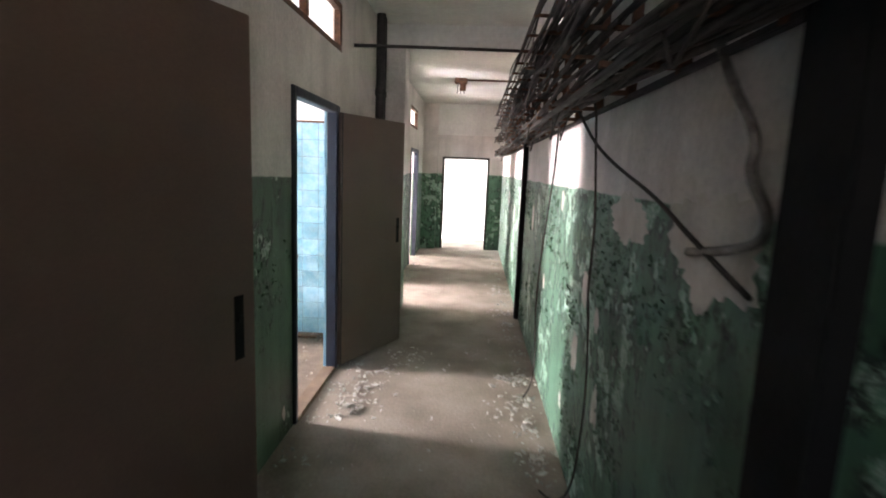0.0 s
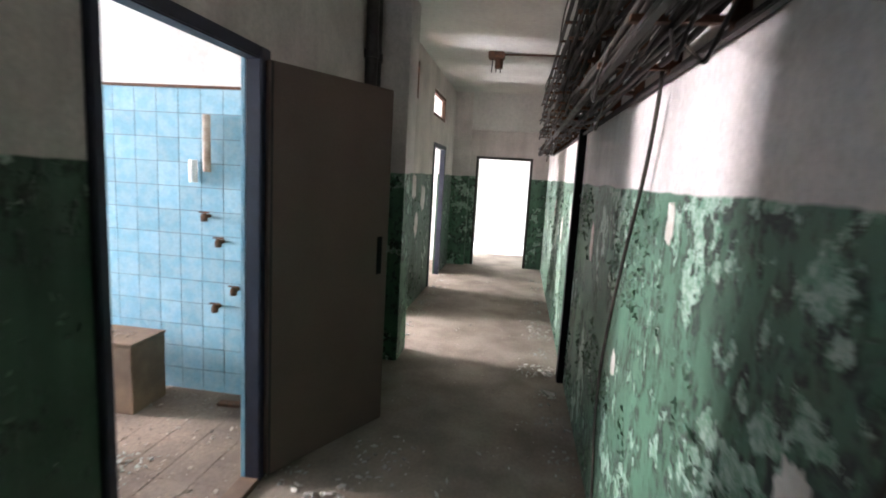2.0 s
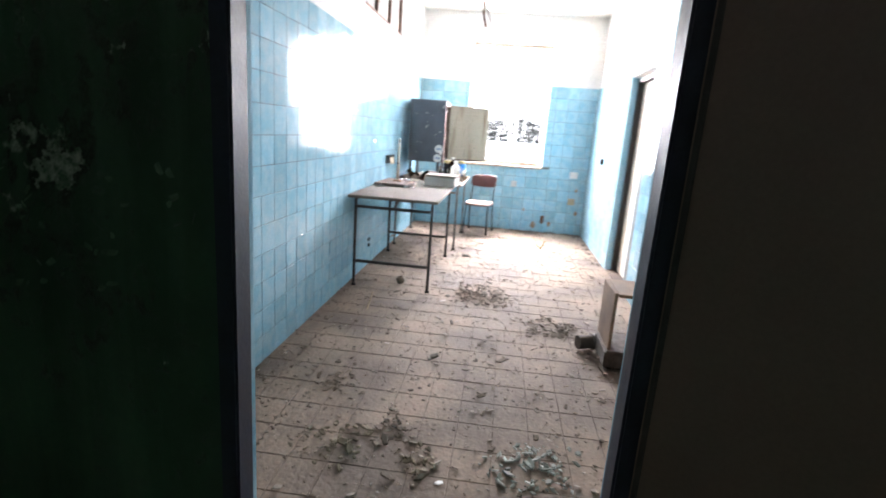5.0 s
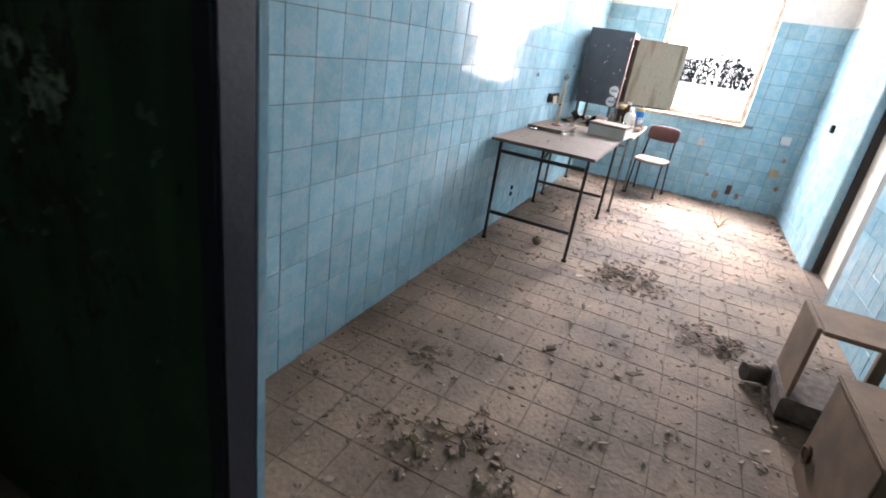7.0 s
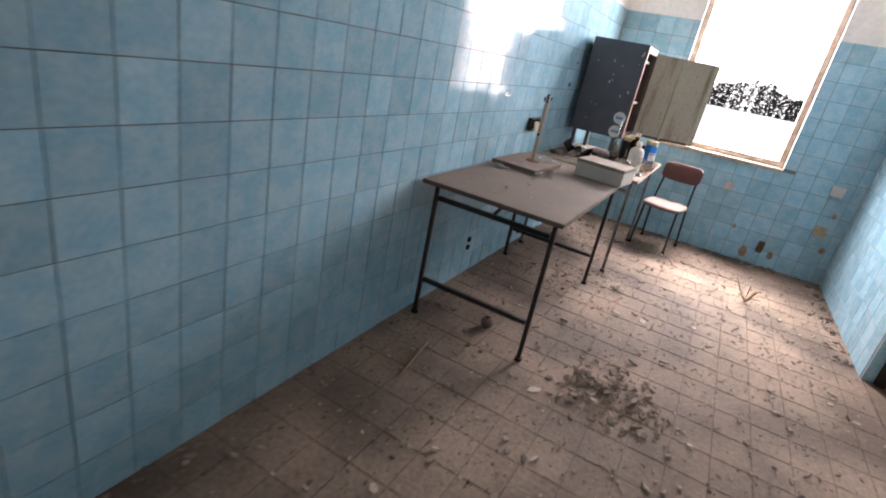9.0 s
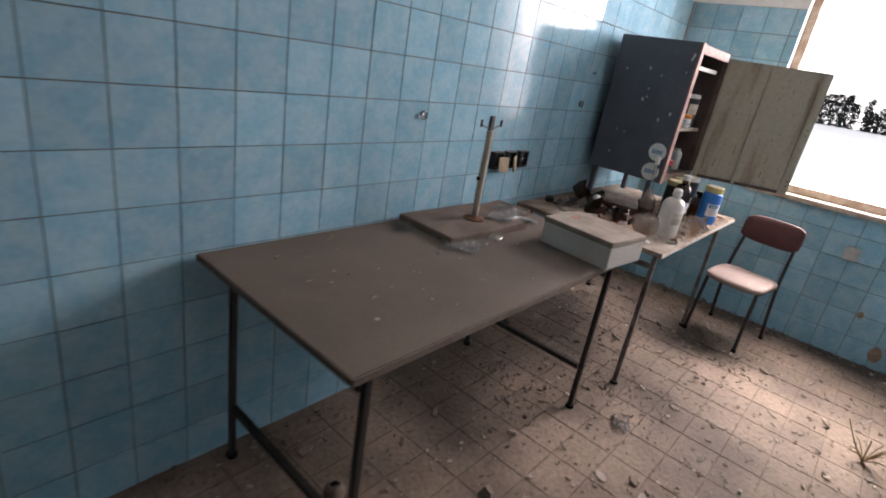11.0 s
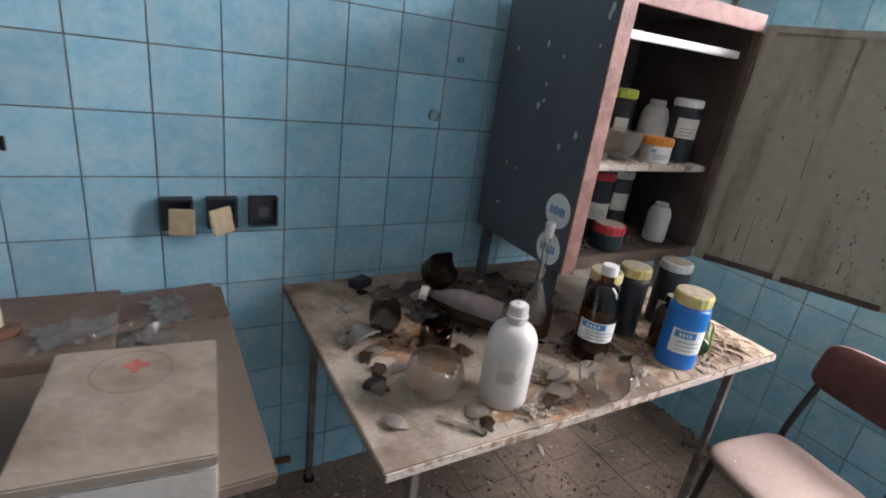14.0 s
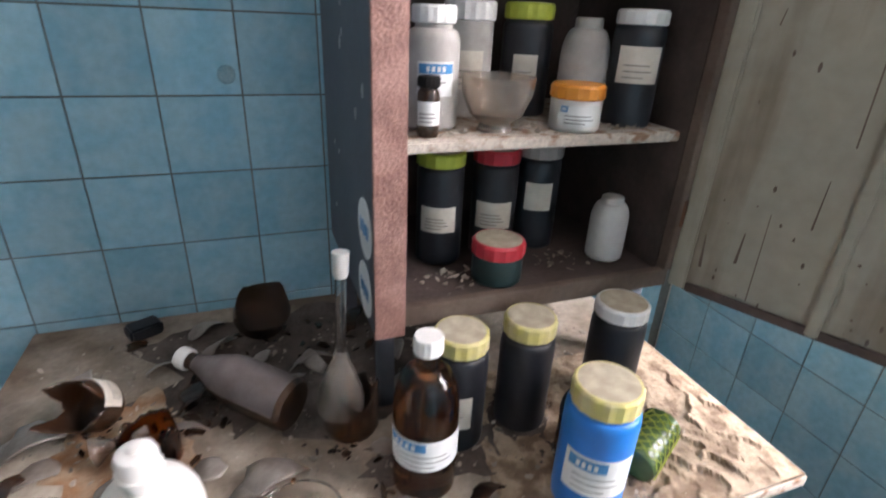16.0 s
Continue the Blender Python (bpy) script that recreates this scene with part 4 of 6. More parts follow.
aid = thing("first_aid_box", "dusty white box with a faded red cross", "box", at=pose(-5.574, 0.610, TA, 0, 0, -6))
part("body", box(bmesh.new(), -0.124, 0.124, -0.153, 0.153, 0, 0.084, 0.003), M["box_white"], aid)
lid = part("lid", box(bmesh.new(), -0.126, 0.126, -0.155, 0.155, 0.0848, 0.106, 0.003), M["box_top"], aid, "lid under a coat of dust")
bm = box(bmesh.new(), -0.0065, 0.0065, -0.112, -0.072, 0.1062, 0.1068)
box(bm, -0.02, -0.0066, -0.0985, -0.0855, 0.1062, 0.1068)
box(bm, 0.0066, 0.02, -0.0985, -0.0855, 0.1062, 0.1068)
part("cross", bm, M["cross"], lid, "faded red cross")
part("ring_mark", lathe(bmesh.new(), [(0.0592, 0.1061), (0.0595, 0.1062), (0.0603, 0.1062), (0.0606, 0.1061)], 40, pose(0.004, -0.078, 0)), M["board"], lid, "faint ring printed round the cross")
for x in (-0.085, 0.085):
    part("hinge_pin", rod(bmesh.new(), (x - 0.02, -0.157, 0.084), (x + 0.02, -0.157, 0.084), 0.004, 8), M["steel"], aid)
part("nail_hole", rod(bmesh.new(), (0.118, 0.1532, 0.014), (0.118, 0.154, 0.014), 0.003, 8), M["black"], aid)


# ---- the cabinet ----
CABX0, CABX1, CABY0, CABY1, CABZ0, CABZ1 = -7.13, -6.56, 0.06, 0.48, 0.925, 1.643
cab = thing("cabinet", "chipped blue grey cabinet with its door wide open", "cabinet")
t = 0.014
part("side_panel", box(bmesh.new(), CABX1 - t, CABX1, CABY0, CABY1 - 0.002, CABZ0, CABZ1, 0.002), M["cab_grey"], cab)
part("side_panel", box(bmesh.new(), CABX0, CABX0 + t, CABY0, CABY1 - 0.03, CABZ0, CABZ1, 0.002), M["cab_inside"], cab)
part("back_panel", box(bmesh.new(), CABX0 + t, CABX1 - t, CABY0, CABY0 + 0.006, CABZ0, CABZ1), M["cab_inside"], cab)
part("top_panel", box(bmesh.new(), CABX0 + t, CABX1 - t, CABY0 + 0.006, CABY1 - 0.03, CABZ1 - t, CABZ1), M["cab_inside"], cab)
part("bottom_panel", box(bmesh.new(), CABX0 + t, CABX1 - t, CABY0 + 0.006, CABY1 - 0.03, CABZ0 + 0.012, CABZ0 + 0.028), M["cab_inside"], cab)
part("shelf", box(bmesh.new(), CABX0 + t, CABX1 - t, CABY0 + 0.006, CABY1 - 0.045, 1.195, 1.213, 0.003), M["shelf_edge"], cab, "swollen chipboard shelf edge")
part("upper_rail", box(bmesh.new(), CABX0 + t, CABX1 - t - 0.045, CABY1 - 0.07, CABY1 - 0.05, 1.525, 1.545, 0.002), M["white"], cab)
part("front_post", box(bmesh.new(), CABX1 - 0.047, CABX1 + 0.001, CABY1 - 0.0015, CABY1 + 0.006, CABZ0 - 0.004, CABZ1, 0.0015), M["primer"], cab, "rusty red primer strip")
part("front_bottom", box(bmesh.new(), CABX0, CABX1 - 0.048, CABY1 - 0.029, CABY1 - 0.012, CABZ0, CABZ0 + 0.035, 0.0015), M["board"], cab)
part("front_top", box(bmesh.new(), CABX0, CABX1 - 0.048, CABY1 - 0.029, CABY1 - 0.012, CABZ1 - 0.045, CABZ1, 0.0015), M["primer"], cab)
part("hinge_post", box(bmesh.new(), CABX0 - 0.001, CABX0 + 0.016, CABY1 - 0.0295, CABY1 - 0.006, CABZ0 + 0.036, CABZ1 - 0.046, 0.0015), M["board"], cab)
for x in (CABX0 + 0.03, CABX1 - 0.03):
    for y in (CABY0 + 0.03, CABY1 - 0.06):
        part("leg", box(bmesh.new(), x - 0.014, x + 0.014, y - 0.014, y + 0.014, TB, CABZ0 + 0.011, 0.002), M["cab_grey"], cab)
dw, dh = 0.535, 0.692
door_panel = part("door", box(bmesh.new(), 0.0, dw, 0.0, 0.012, 0.0, dh, 0.003), M["cab_door"], None, "grubby cream inner face")
door_panel.parent = cab
door_panel.matrix_local = pose(CABX0 - 0.004, CABY1 - 0.008, CABZ0 + 0.004, 0, 0, 114)
for p, q in ((0.0, 0.03), (dw - 0.05, dw), (0.225, 0.245)):
    part("stile", box(bmesh.new(), p, q, -0.009, -0.0002, 0.004, dh - 0.004, 0.003), M["cab_door"], door_panel)
for z in (0.0, dh - 0.02):
    part("rail", box(bmesh.new(), 0.031, dw - 0.051, -0.006, -0.0002, z + 0.001, z + 0.019, 0.002), M["cab_door"] if z else M["cab_inside"], door_panel)
for z in (0.12, 0.53):
    part("hinge", rod(bmesh.new(), (-0.006, -0.006, z), (-0.006, -0.006, z + 0.05), 0.007, 8), M["rust"], door_panel)
for z in (0.05, 0.08, 0.35, 0.38):
    part("screw", rod(bmesh.new(), (dw - 0.02, -0.0092, z), (dw - 0.02, -0.0105, z), 0.004, 8), M["black"], door_panel)


rr = random.Random(31)
for k in range(15):
    x, z, l = rr.uniform(0.04, dw - 0.06), rr.uniform(0.05, dh - 0.04), rr.choice((0.006, 0.01, 0.03, 0.08, 0.16)) * rr.uniform(0.7, 1.3)
    if 0.215 < x < 0.255:
        continue
    bm = rod(bmesh.new(), (x, 0, max(0.022, z - l)), (x + rr.uniform(-0.004, 0.004), 0, z), rr.uniform(0.001, 0.003), 7, rr.uniform(0.0005, 0.0015))
    bmesh.ops.scale(bm, vec=(1, 0.12, 1), verts=bm.verts)
    part("rust_streak", bm, M["board"], door_panel)


bm = bmesh.new()
for k in range(110):
    x, z = dw * (0.42 + 0.5 * rr.random()) if k % 3 else rr.uniform(0.03, dw - 0.06), dh * rr.random() ** 1.4 * 0.94 + 0.02
    x += 0.02 * math.sin(9 * z)
    if 0.215 < x < 0.255 or x > dw - 0.055:
        continue
    w = rr.uniform(0.0008, 0.0028)
    lathe(bm, [(0.0, 0.0), (w, 0.0), (w * 0.7, 0.0003), (0.0, 0.0004)], 6, Matrix.Translation((x, -0.0001, z)) @ pose(0, 0, 0, 90, 0, 0) @ Matrix.Diagonal((1, rr.uniform(1, 3), 1, 1)))
tagged(part("rust_specks", bm, M["board"], door_panel), "scattered brown rust specks on cream paint", kind="stuff")


def disc(bm, centre, normal_axis, r, t, sides=28):
    c = Vector(centre)
    n = Vector((1, 0, 0)) if normal_axis == "x" else Vector((0, 1, 0))
    return rod(bm, c, c + n * t, r, sides)


for y, z, r in ((0.424, 1.083, 0.047), (0.416, 0.975, 0.047)):
    st = part("sticker", disc(bmesh.new(), (CABX1 + 0.0002, y, z), "x", r, 0.0008), M["label_white"], cab, "round white sticker with blue print")
    bm = bmesh.new()
    for k in range(6):
        tall = (0.012, 0.01, 0.013, 0.01, 0.012, 0.011)[k]
        box(bm, CABX1 + 0.0011, CABX1 + 0.0015, y - 0.029 + k * 0.0098, y - 0.0225 + k * 0.0098, z - tall, z + tall)
    part("print", bm, M["ink_blue"], st)
rng = random.Random(11)
for k in range(14):
    y, z = rng.uniform(0.1, 0.46), rng.uniform(1.02, 1.58)
    part("paint_chip", lathe(bmesh.new(), [(0.0, 0.0), (rng.uniform(0.003, 0.007), 0.0), (0.004, 0.0006), (0.0, 0.0006)], 7, Matrix.Translation((CABX1 + 0.0002, y, z)) @ pose(0, 0, 0, 0, 90, 0) @ Matrix.Diagonal((rng.uniform(1, 2.4), 1, 1, 1))), M["grey_plastic"], cab)


# ---- bottles and jars ----
def curved_label(parent, r, z0, z1, facing, half, material, top=None, lines=0, name="label"):
    """A paper label round a bottle; top: a blue headline bar; lines: bars of small print."""
    lab = part(name, lathe(bmesh.new(), [(r, z0), (r, z1)], 14, None, (facing - half) / 360, (facing + half) / 360), material, parent, "paper label", smooth=True)
    if top:
        a, b = top
        head = part("headline", lathe(bmesh.new(), [(r + 0.0005, z1 - (z1 - z0) * 0.34), (r + 0.0005, z1 - (z1 - z0) * 0.06)], 10, None, (facing + a) / 360, (facing + b) / 360), M["ink_blue"], lab, "blue printed headline")
        bm = bmesh.new()
        for k in range(4):
            at = facing + a + (b - a) * (0.22 + 0.15 * k)
            lathe(bm, [(r + 0.001, z1 - (z1 - z0) * 0.28), (r + 0.001, z1 - (z1 - z0) * 0.13)], 2, None, at / 360, (at + (b - a) * 0.09) / 360)
        part("print", bm, M["label_white"], lab)
    if lines:
        bm = bmesh.new()
        for k in range(lines):
            z = z0 + (z1 - z0) * (0.14 + 0.5 * k / lines)
            lathe(bm, [(r + 0.0006, z), (r + 0.0006, z + 0.0018)], 6, None, (facing - half * 0.7) / 360, (facing + half * (0.2 + 0.12 * ((k * 7) % 4))) / 360)
        part("small_print", bm, M["ink_grey"], lab)
    return lab


def cap(parent, r, z0, z1, material, ribs=16, name="lid", dust=True):
    bm = lathe(bmesh.new(), [(0.0, z0), (r * 0.97, z0), (r, z0 + 0.002), (r, z1 - 0.004), (r * 0.95, z1), (0.0, z1)], ribs * 2)
    for k, v in enumerate(bm.verts):
        if v.co.x ** 2 + v.co.y ** 2 > (r * 0.985) ** 2 and k % 2:
            v.co.x, v.co.y = v.co.x * 1.035, v.co.y * 1.035
    if not ribs:
        bm.free()
        bm = lathe(bmesh.new(), [(0.0, z0), (r, z0), (r, z0 + 0.006), (r * 0.9, z0 + 0.0065), (r * 0.9, z1 - 0.008), (r * 0.82, z1 - 0.003), (r * 0.6, z1), (r * 0.3, z1), (r * 0.25, z1 + 0.002), (0.0, z1 + 0.002)], 28)
    lid = part(name, bm, material, parent, smooth=not ribs)
    if dust:
        part("dust", lathe(bmesh.new(), [(0.0, z1 + 0.0012), (r * 0.75, z1 + 0.001), (r * 0.9, z1 + 0.0003)], 20), M["lid_dust"], lid, "cream dust film")
    return lid


def vessel(name, at, r, h, neck, body_mat, lid_mat, label, category, lid_h=0.03, lid_r=None, shoulder=0.72, lab=None, group="", tilt=(0, 0), spin=0, dust=True, lid_name="lid", coat=0.0, ribs=16):
    ob = thing(name, label, category, group, at=pose(at[0], at[1], at[2], tilt[0], tilt[1], spin))
    s = h * shoulder
    prof = [(0.0, 0.0), (r * 0.9, 0.0), (r * 0.985, 0.004), (r, 0.012), (r, s)]
    for k in range(1, 7):
        a = k / 6 * math.pi / 2
        prof.append((neck + (r - neck) * math.cos(a), s + (h - s) * 0.75 * math.sin(a)))
    prof += [(neck, h - 0.002), (neck * 0.85, h), (0.0, h)]
    part("body", lathe(bmesh.new(), prof, 28), body_mat, ob, smooth=True)
    if coat:
        up = [(q[0] + 0.0007, q[1] + 0.0003) for q in prof[5:10]]
        part("dust_coat", lathe(bmesh.new(), [(r + 0.0007, s - coat), *up], 28), M["dust_film"], ob, "grey dust on the shoulder", smooth=True)
    if lid_mat is not None:
        cap(ob, lid_r or neck * 1.15, h - 0.001, h + lid_h, lid_mat, ribs, dust=dust, name=lid_name)
    if lab:
        curved_label(ob, r + 0.0006, h * lab[0], h * lab[1], lab[2], lab[3], lab[4], *lab[5:])
    return ob


WL, PL = M["label_white"], M["label"]
vessel("plastic_bottle", (-6.272, 0.672, TB), 0.053, 0.205, 0.0185, M["milky"], M["milky"], "milky white plastic bottle standing among broken glass", "bottle", 0.03, 0.023, 0.70, (0.33, 0.62, 60, 32, PL, None, 5), dust=False, ribs=0)
vessel("brown_bottle", (-6.605, 0.60, TB), 0.047, 0.235, 0.0165, M["brown_glass"], M["white"], "amber glass bottle with white cap and white label", "bottle", 0.024, 0.02, 0.6, (0.27, 0.5, 72, 85, WL, (-75, 0), 3), dust=False)
vessel("blue_bottle", (-6.825, 0.70, TB), 0.051, 0.178, 0.045, M["blue_plastic"], M["yellow"], "blue plastic bottle with a dusty yellow lid", "bottle", 0.031, 0.046, 0.9, (0.28, 0.66, 62, 58, WL, (-50, 10), 3), tilt=(0, 0))
vessel("black_jar", (-6.683, 0.53, TB), 0.0445, 0.18, 0.039, M["black_plastic"], M["yellow"], "black plastic jar with a dusty yellow lid", "jar", 0.028, 0.042, 0.88, (0.28, 0.62, 55, 42, PL, None, 2), group="black jars")
vessel("black_jar", (-6.805, 0.525, TB), 0.0445, 0.18, 0.039, M["black_plastic"], M["yellow"], "black plastic jar with a dusty yellow lid", "jar", 0.028, 0.042, 0.88, group="black jars")
vessel("black_jar", (-6.985, 0.525, TB), 0.047, 0.182, 0.042, M["black_plastic"], M["white"], "black plastic jar with a dirty white lid", "jar", 0.024, 0.045, 0.88, (0.15, 0.48, 42, 34, PL), group="black jars")
vessel("stoppered_bottle", (-6.86, 0.63, TB), 0.040, 0.135, 0.017, M["dark_glass"], M["dark_glass"], "dark glass bottle with a dusty ground stopper", "bottle", 0.02, 0.024, 0.62, coat=0.004)

SH, LO = 1.2135, 0.9535
vessel("white_bottle", (-6.69, 0.335, SH), 0.041, 0.155, 0.029, M["grey_plastic"], M["white"], "white plastic bottle with white screw cap", "bottle", 0.024, 0.033, 0.8, (0.34, 0.66, 78, 40, WL, (-36, 38), 2), dust=False)
vessel("medicine_vial", (-6.662, 0.402, SH), 0.0165, 0.072, 0.013, M["dark_glass"], M["black"], "small brown vial with a black cap", "vial", 0.014, 0.0165, 0.78, (0.25, 0.72, 76, 70, WL, None, 3), dust=False)
vessel("grey_tub", (-6.79, 0.235, SH), 0.042, 0.16, 0.042, M["grey_plastic"], M["white"], "dusty grey plastic tub with a white lid", "jar", 0.03, 0.044, 0.9, (0.3, 0.7, 70, 35, PL, None, 3))
vessel("black_jar", (-6.905, 0.235, SH), 0.045, 0.165, 0.04, M["black_plastic"], M["lime"], "black plastic jar with a lime yellow lid", "jar", 0.026, 0.043, 0.9, (0.35, 0.65, 62, 28, PL, None, 2), group="black jars")
vessel("grey_bottle", (-6.985, 0.305, SH), 0.043, 0.172, 0.024, M["grey_plastic"], None, "dust-grey wide-mouth plastic bottle", "bottle", shoulder=0.6)
vessel("ointment_jar", (-6.925, 0.388, SH), 0.0425, 0.052, 0.041, M["milky"], M["orange"], "white jar with a bright orange lid", "jar", 0.022, 0.0435, 0.95, (0.2, 0.85, 70, 50, WL, (-46, -30), 3), dust=False)
vessel("black_jar", (-7.047, 0.365, SH), 0.0425, 0.165, 0.039, M["black_plastic"], M["white"], "black plastic jar with a dirty white lid", "jar", 0.022, 0.041, 0.9, (0.45, 0.8, 62, 50, PL, None, 3), group="black jars")
vessel("black_jar", (-6.728, 0.29, LO), 0.043, 0.185, 0.039, M["black_plastic"], M["lime"], "black plastic jar with a lime yellow lid", "jar", 0.024, 0.043, 0.92, (0.36, 0.62, 66, 45, PL, None, 4), group="black jars")
vessel("black_jar", (-6.838, 0.29, LO), 0.043, 0.185, 0.039, M["black_plastic"], M["red"], "black plastic jar with a dark red lid", "jar", 0.024, 0.043, 0.92, (0.34, 0.62, 66, 48, PL, None, 4), group="black jars")
vessel("black_jar", (-6.942, 0.27, LO), 0.043, 0.185, 0.039, M["black_plastic"], M["grey_plastic"], "black plastic jar with a grey lid", "jar", 0.024, 0.043, 0.92, (0.45, 0.75, 66, 36, PL), group="black jars")
vessel("white_flask", (-7.052, 0.37, LO), 0.036, 0.125, 0.021, M["milky"], None, "white plastic bottle without a lid", "bottle", shoulder=0.62)
vessel("cream_jar", (-6.80, 0.40, LO), 0.045, 0.052, 0.043, M["teal"], M["red"], "low dark green jar with a red ribbed lid", "jar", 0.025, 0.046, 0.95)


# ---- broken glass ----
def shell(name, at, r, cut, material, label, category="flask", jag=0.25, tilt=(0, 0), spin=0, neck=0.0, stretch=1.0, seed=1, group="", parent=None):
    """A broken round flask: a thin ball with a ragged edge above the given height."""
    rr = random.Random(seed)
    bm = bmesh.new()
    bmesh.ops.create_uvsphere(bm, u_segments=40, v_segments=26, radius=r)
    ph = [rr.uniform(0, 6.28) for _ in range(4)]
    dead = []
    for f in bm.faces:
        c = f.calc_center_median()
        a = math.atan2(c.y, c.x)
        lim = cut + jag * (0.5 * math.sin(2 * a + ph[0]) + 0.3 * math.sin(5 * a + ph[1]) + 0.25 * math.sin(9 * a + ph[2])) + rr.uniform(-0.05, 0.05)
        if c.z / r > lim:
            dead.append(f)
    bmesh.ops.delete(bm, geom=dead, context="FACES")
    bmesh.ops.scale(bm, vec=(1, 1, stretch), verts=bm.verts)
    low = min(v.co.z for v in bm.verts)
    for v in bm.verts:
        v.co.z -= low
    ob = part(name, bm, material, parent, smooth=True)
    ob.matrix_world = pose(*at, tilt[0], tilt[1], spin)
    so = ob.modifiers.new("thickness", "SOLIDIFY")
    so.thickness = 0.002
    return tagged(ob, label, category, group)


def shard(at, w, l, bend, material, label, tilt=(0, 0, 0), seed=0, group="glass shards"):
    """A curved piece of a broken bottle with a ragged outline."""
    rr = random.Random(seed)
    bm = bmesh.new()
    n, rings = 14, 4
    centre = bm.verts.new((0, 0, 0))
    rad = [rr.uniform(0.62, 1.0) for _ in range(n)]
    rows = []
    for q in range(1, rings + 1):
        row = []
        for k in range(n):
            a = 2 * math.pi * k / n
            f = q / rings * (1 + (rad[k] - 1) * (q / rings) ** 2)
            x, y = f * w / 2 * math.cos(a), f * l / 2 * math.sin(a)
            row.append(bm.verts.new((x, y, -(x * x) / (2 * bend))))
        rows.append(row)
    for k in range(n):
        bm.faces.new((centre, rows[0][k], rows[0][(k + 1) % n]))
    for a, b in zip(rows, rows[1:]):
        for k in range(n):
            q = (k + 1) % n
            bm.faces.new((a[k], b[k], b[q], a[q]))
    m = pose(0, 0, 0, *tilt)
    bmesh.ops.transform(bm, matrix=m, verts=bm.verts)
    low = min(v.co.z for v in bm.verts)
    bmesh.ops.translate(bm, vec=(at[0], at[1], at[2] - low + 0.001), verts=bm.verts)
    ob = part("glass_shard", bm, material, smooth=True)
    so = ob.modifiers.new("thickness", "SOLIDIFY")
    so.thickness = 0.0018
    return tagged(ob, label, "shard", group)


DG, BG = M["dust_glass"], M["dark_glass"]
shell("broken_flask", (-6.125, 0.618, TB), 0.062, 0.60, DG, "broken round flask coated in grey dust", jag=0.16, seed=3)
shell("broken_flask", (-6.51, 0.735, TB), 0.062, -0.05, DG, "broken half of a dusty round flask", jag=0.5, tilt=(-12, 8), seed=8)


def jagged(name, at, r, h, jag, material, label, category="bottle", tilt=(0, 0), spin=0, seed=1, lab=None):
    """The lower part of a broken bottle: a round wall of glass with a torn rim, closed at the base."""
    rr = random.Random(seed)
    n, m = 40, 9
    rim = [h + jag * (noise.noise((1.3 * math.cos(6.2832 * k / n) + seed, 1.3 * math.sin(6.2832 * k / n), 0.2)) * 1.6 + rr.uniform(-0.16, 0.16)) for k in range(n)]
    bm = bmesh.new()
    grid = []
    for q in range(m + 1):
        f = q / m
        rad = r * (0.9 if q == 0 else 1.0)
        grid.append([bm.verts.new((rad * math.cos(6.2832 * k / n), rad * math.sin(6.2832 * k / n), f * max(0.01, rim[k]))) for k in range(n)])
    for lo, hi in zip(grid, grid[1:]):
        for k in range(n):
            bm.faces.new((lo[k], lo[(k + 1) % n], hi[(k + 1) % n], hi[k]))
    bm.faces.new(list(reversed(grid[0])))
    turn = pose(0, 0, 0, tilt[0], tilt[1], spin)
    low = min((turn @ v.co).z for v in bm.verts)
    ob = part(name, bm, material, smooth=True)
    ob.matrix_world = Matrix.Translation((at[0], at[1], at[2] - low + 0.001)) @ turn
    so = ob.modifiers.new("thickness", "SOLIDIFY")
    so.thickness = 0.0024
    if lab:
        curved_label(ob, r + 0.001, h * lab[0], h * lab[1], lab[2], lab[3], M["label"], None, 3)
    return tagged(ob, label, category, "broken bottles")


jagged("broken_bottle", (-6.135, 0.325, TB), 0.041, 0.07, 0.045, BG, "broken amber bottle lying open with a torn label", tilt=(-42, 24), spin=0, seed=5, lab=(0.2, 0.8, 200, 50))
jagged("broken_bottle", (-6.222, 0.447, TB), 0.041, 0.058, 0.03, M["brown_glass"], "standing base of a broken amber bottle", seed=6)
jagged("broken_bottle", (-6.522, 0.462, TB), 0.046, 0.085, 0.035, BG, "dark broken bottle standing under the long-necked flask", seed=12)
jagged("broken_bottle", (-6.39, 0.12, TB), 0.055, 0.062, 0.022, BG, "dark broken bottle by the tiled wall", tilt=(-38, -14), seed=9)

dish = thing("glass_dish", "shallow glass dish full of glittering crumbs", "dish", at=pose(-6.42, 0.628, TB + 0.0015))
part("body", lathe(bmesh.new(), [(0.0, 0.0), (0.054, 0.0), (0.058, 0.004), (0.0595, 0.022), (0.057, 0.022), (0.055, 0.006), (0.0, 0.004)], 36), M["clear_glass"], dish, smooth=True)
rr = random.Random(71)
bm = bmesh.new()
for k in range(90):
    a, d = rr.uniform(0, 6.283), 0.05 * math.sqrt(rr.random())
    w = rr.uniform(0.001, 0.0032)
    box(bm, -w, w, -w * 0.7, w * 0.7, 0, w * 1.1, 0, pose(d * math.cos(a), d * math.sin(a), 0.0045, rr.uniform(-20, 20), rr.uniform(-20, 20), rr.uniform(0, 180)))
part("crumbs", bm, M["lid_dust"], dish, "pale crumbs in the dish")

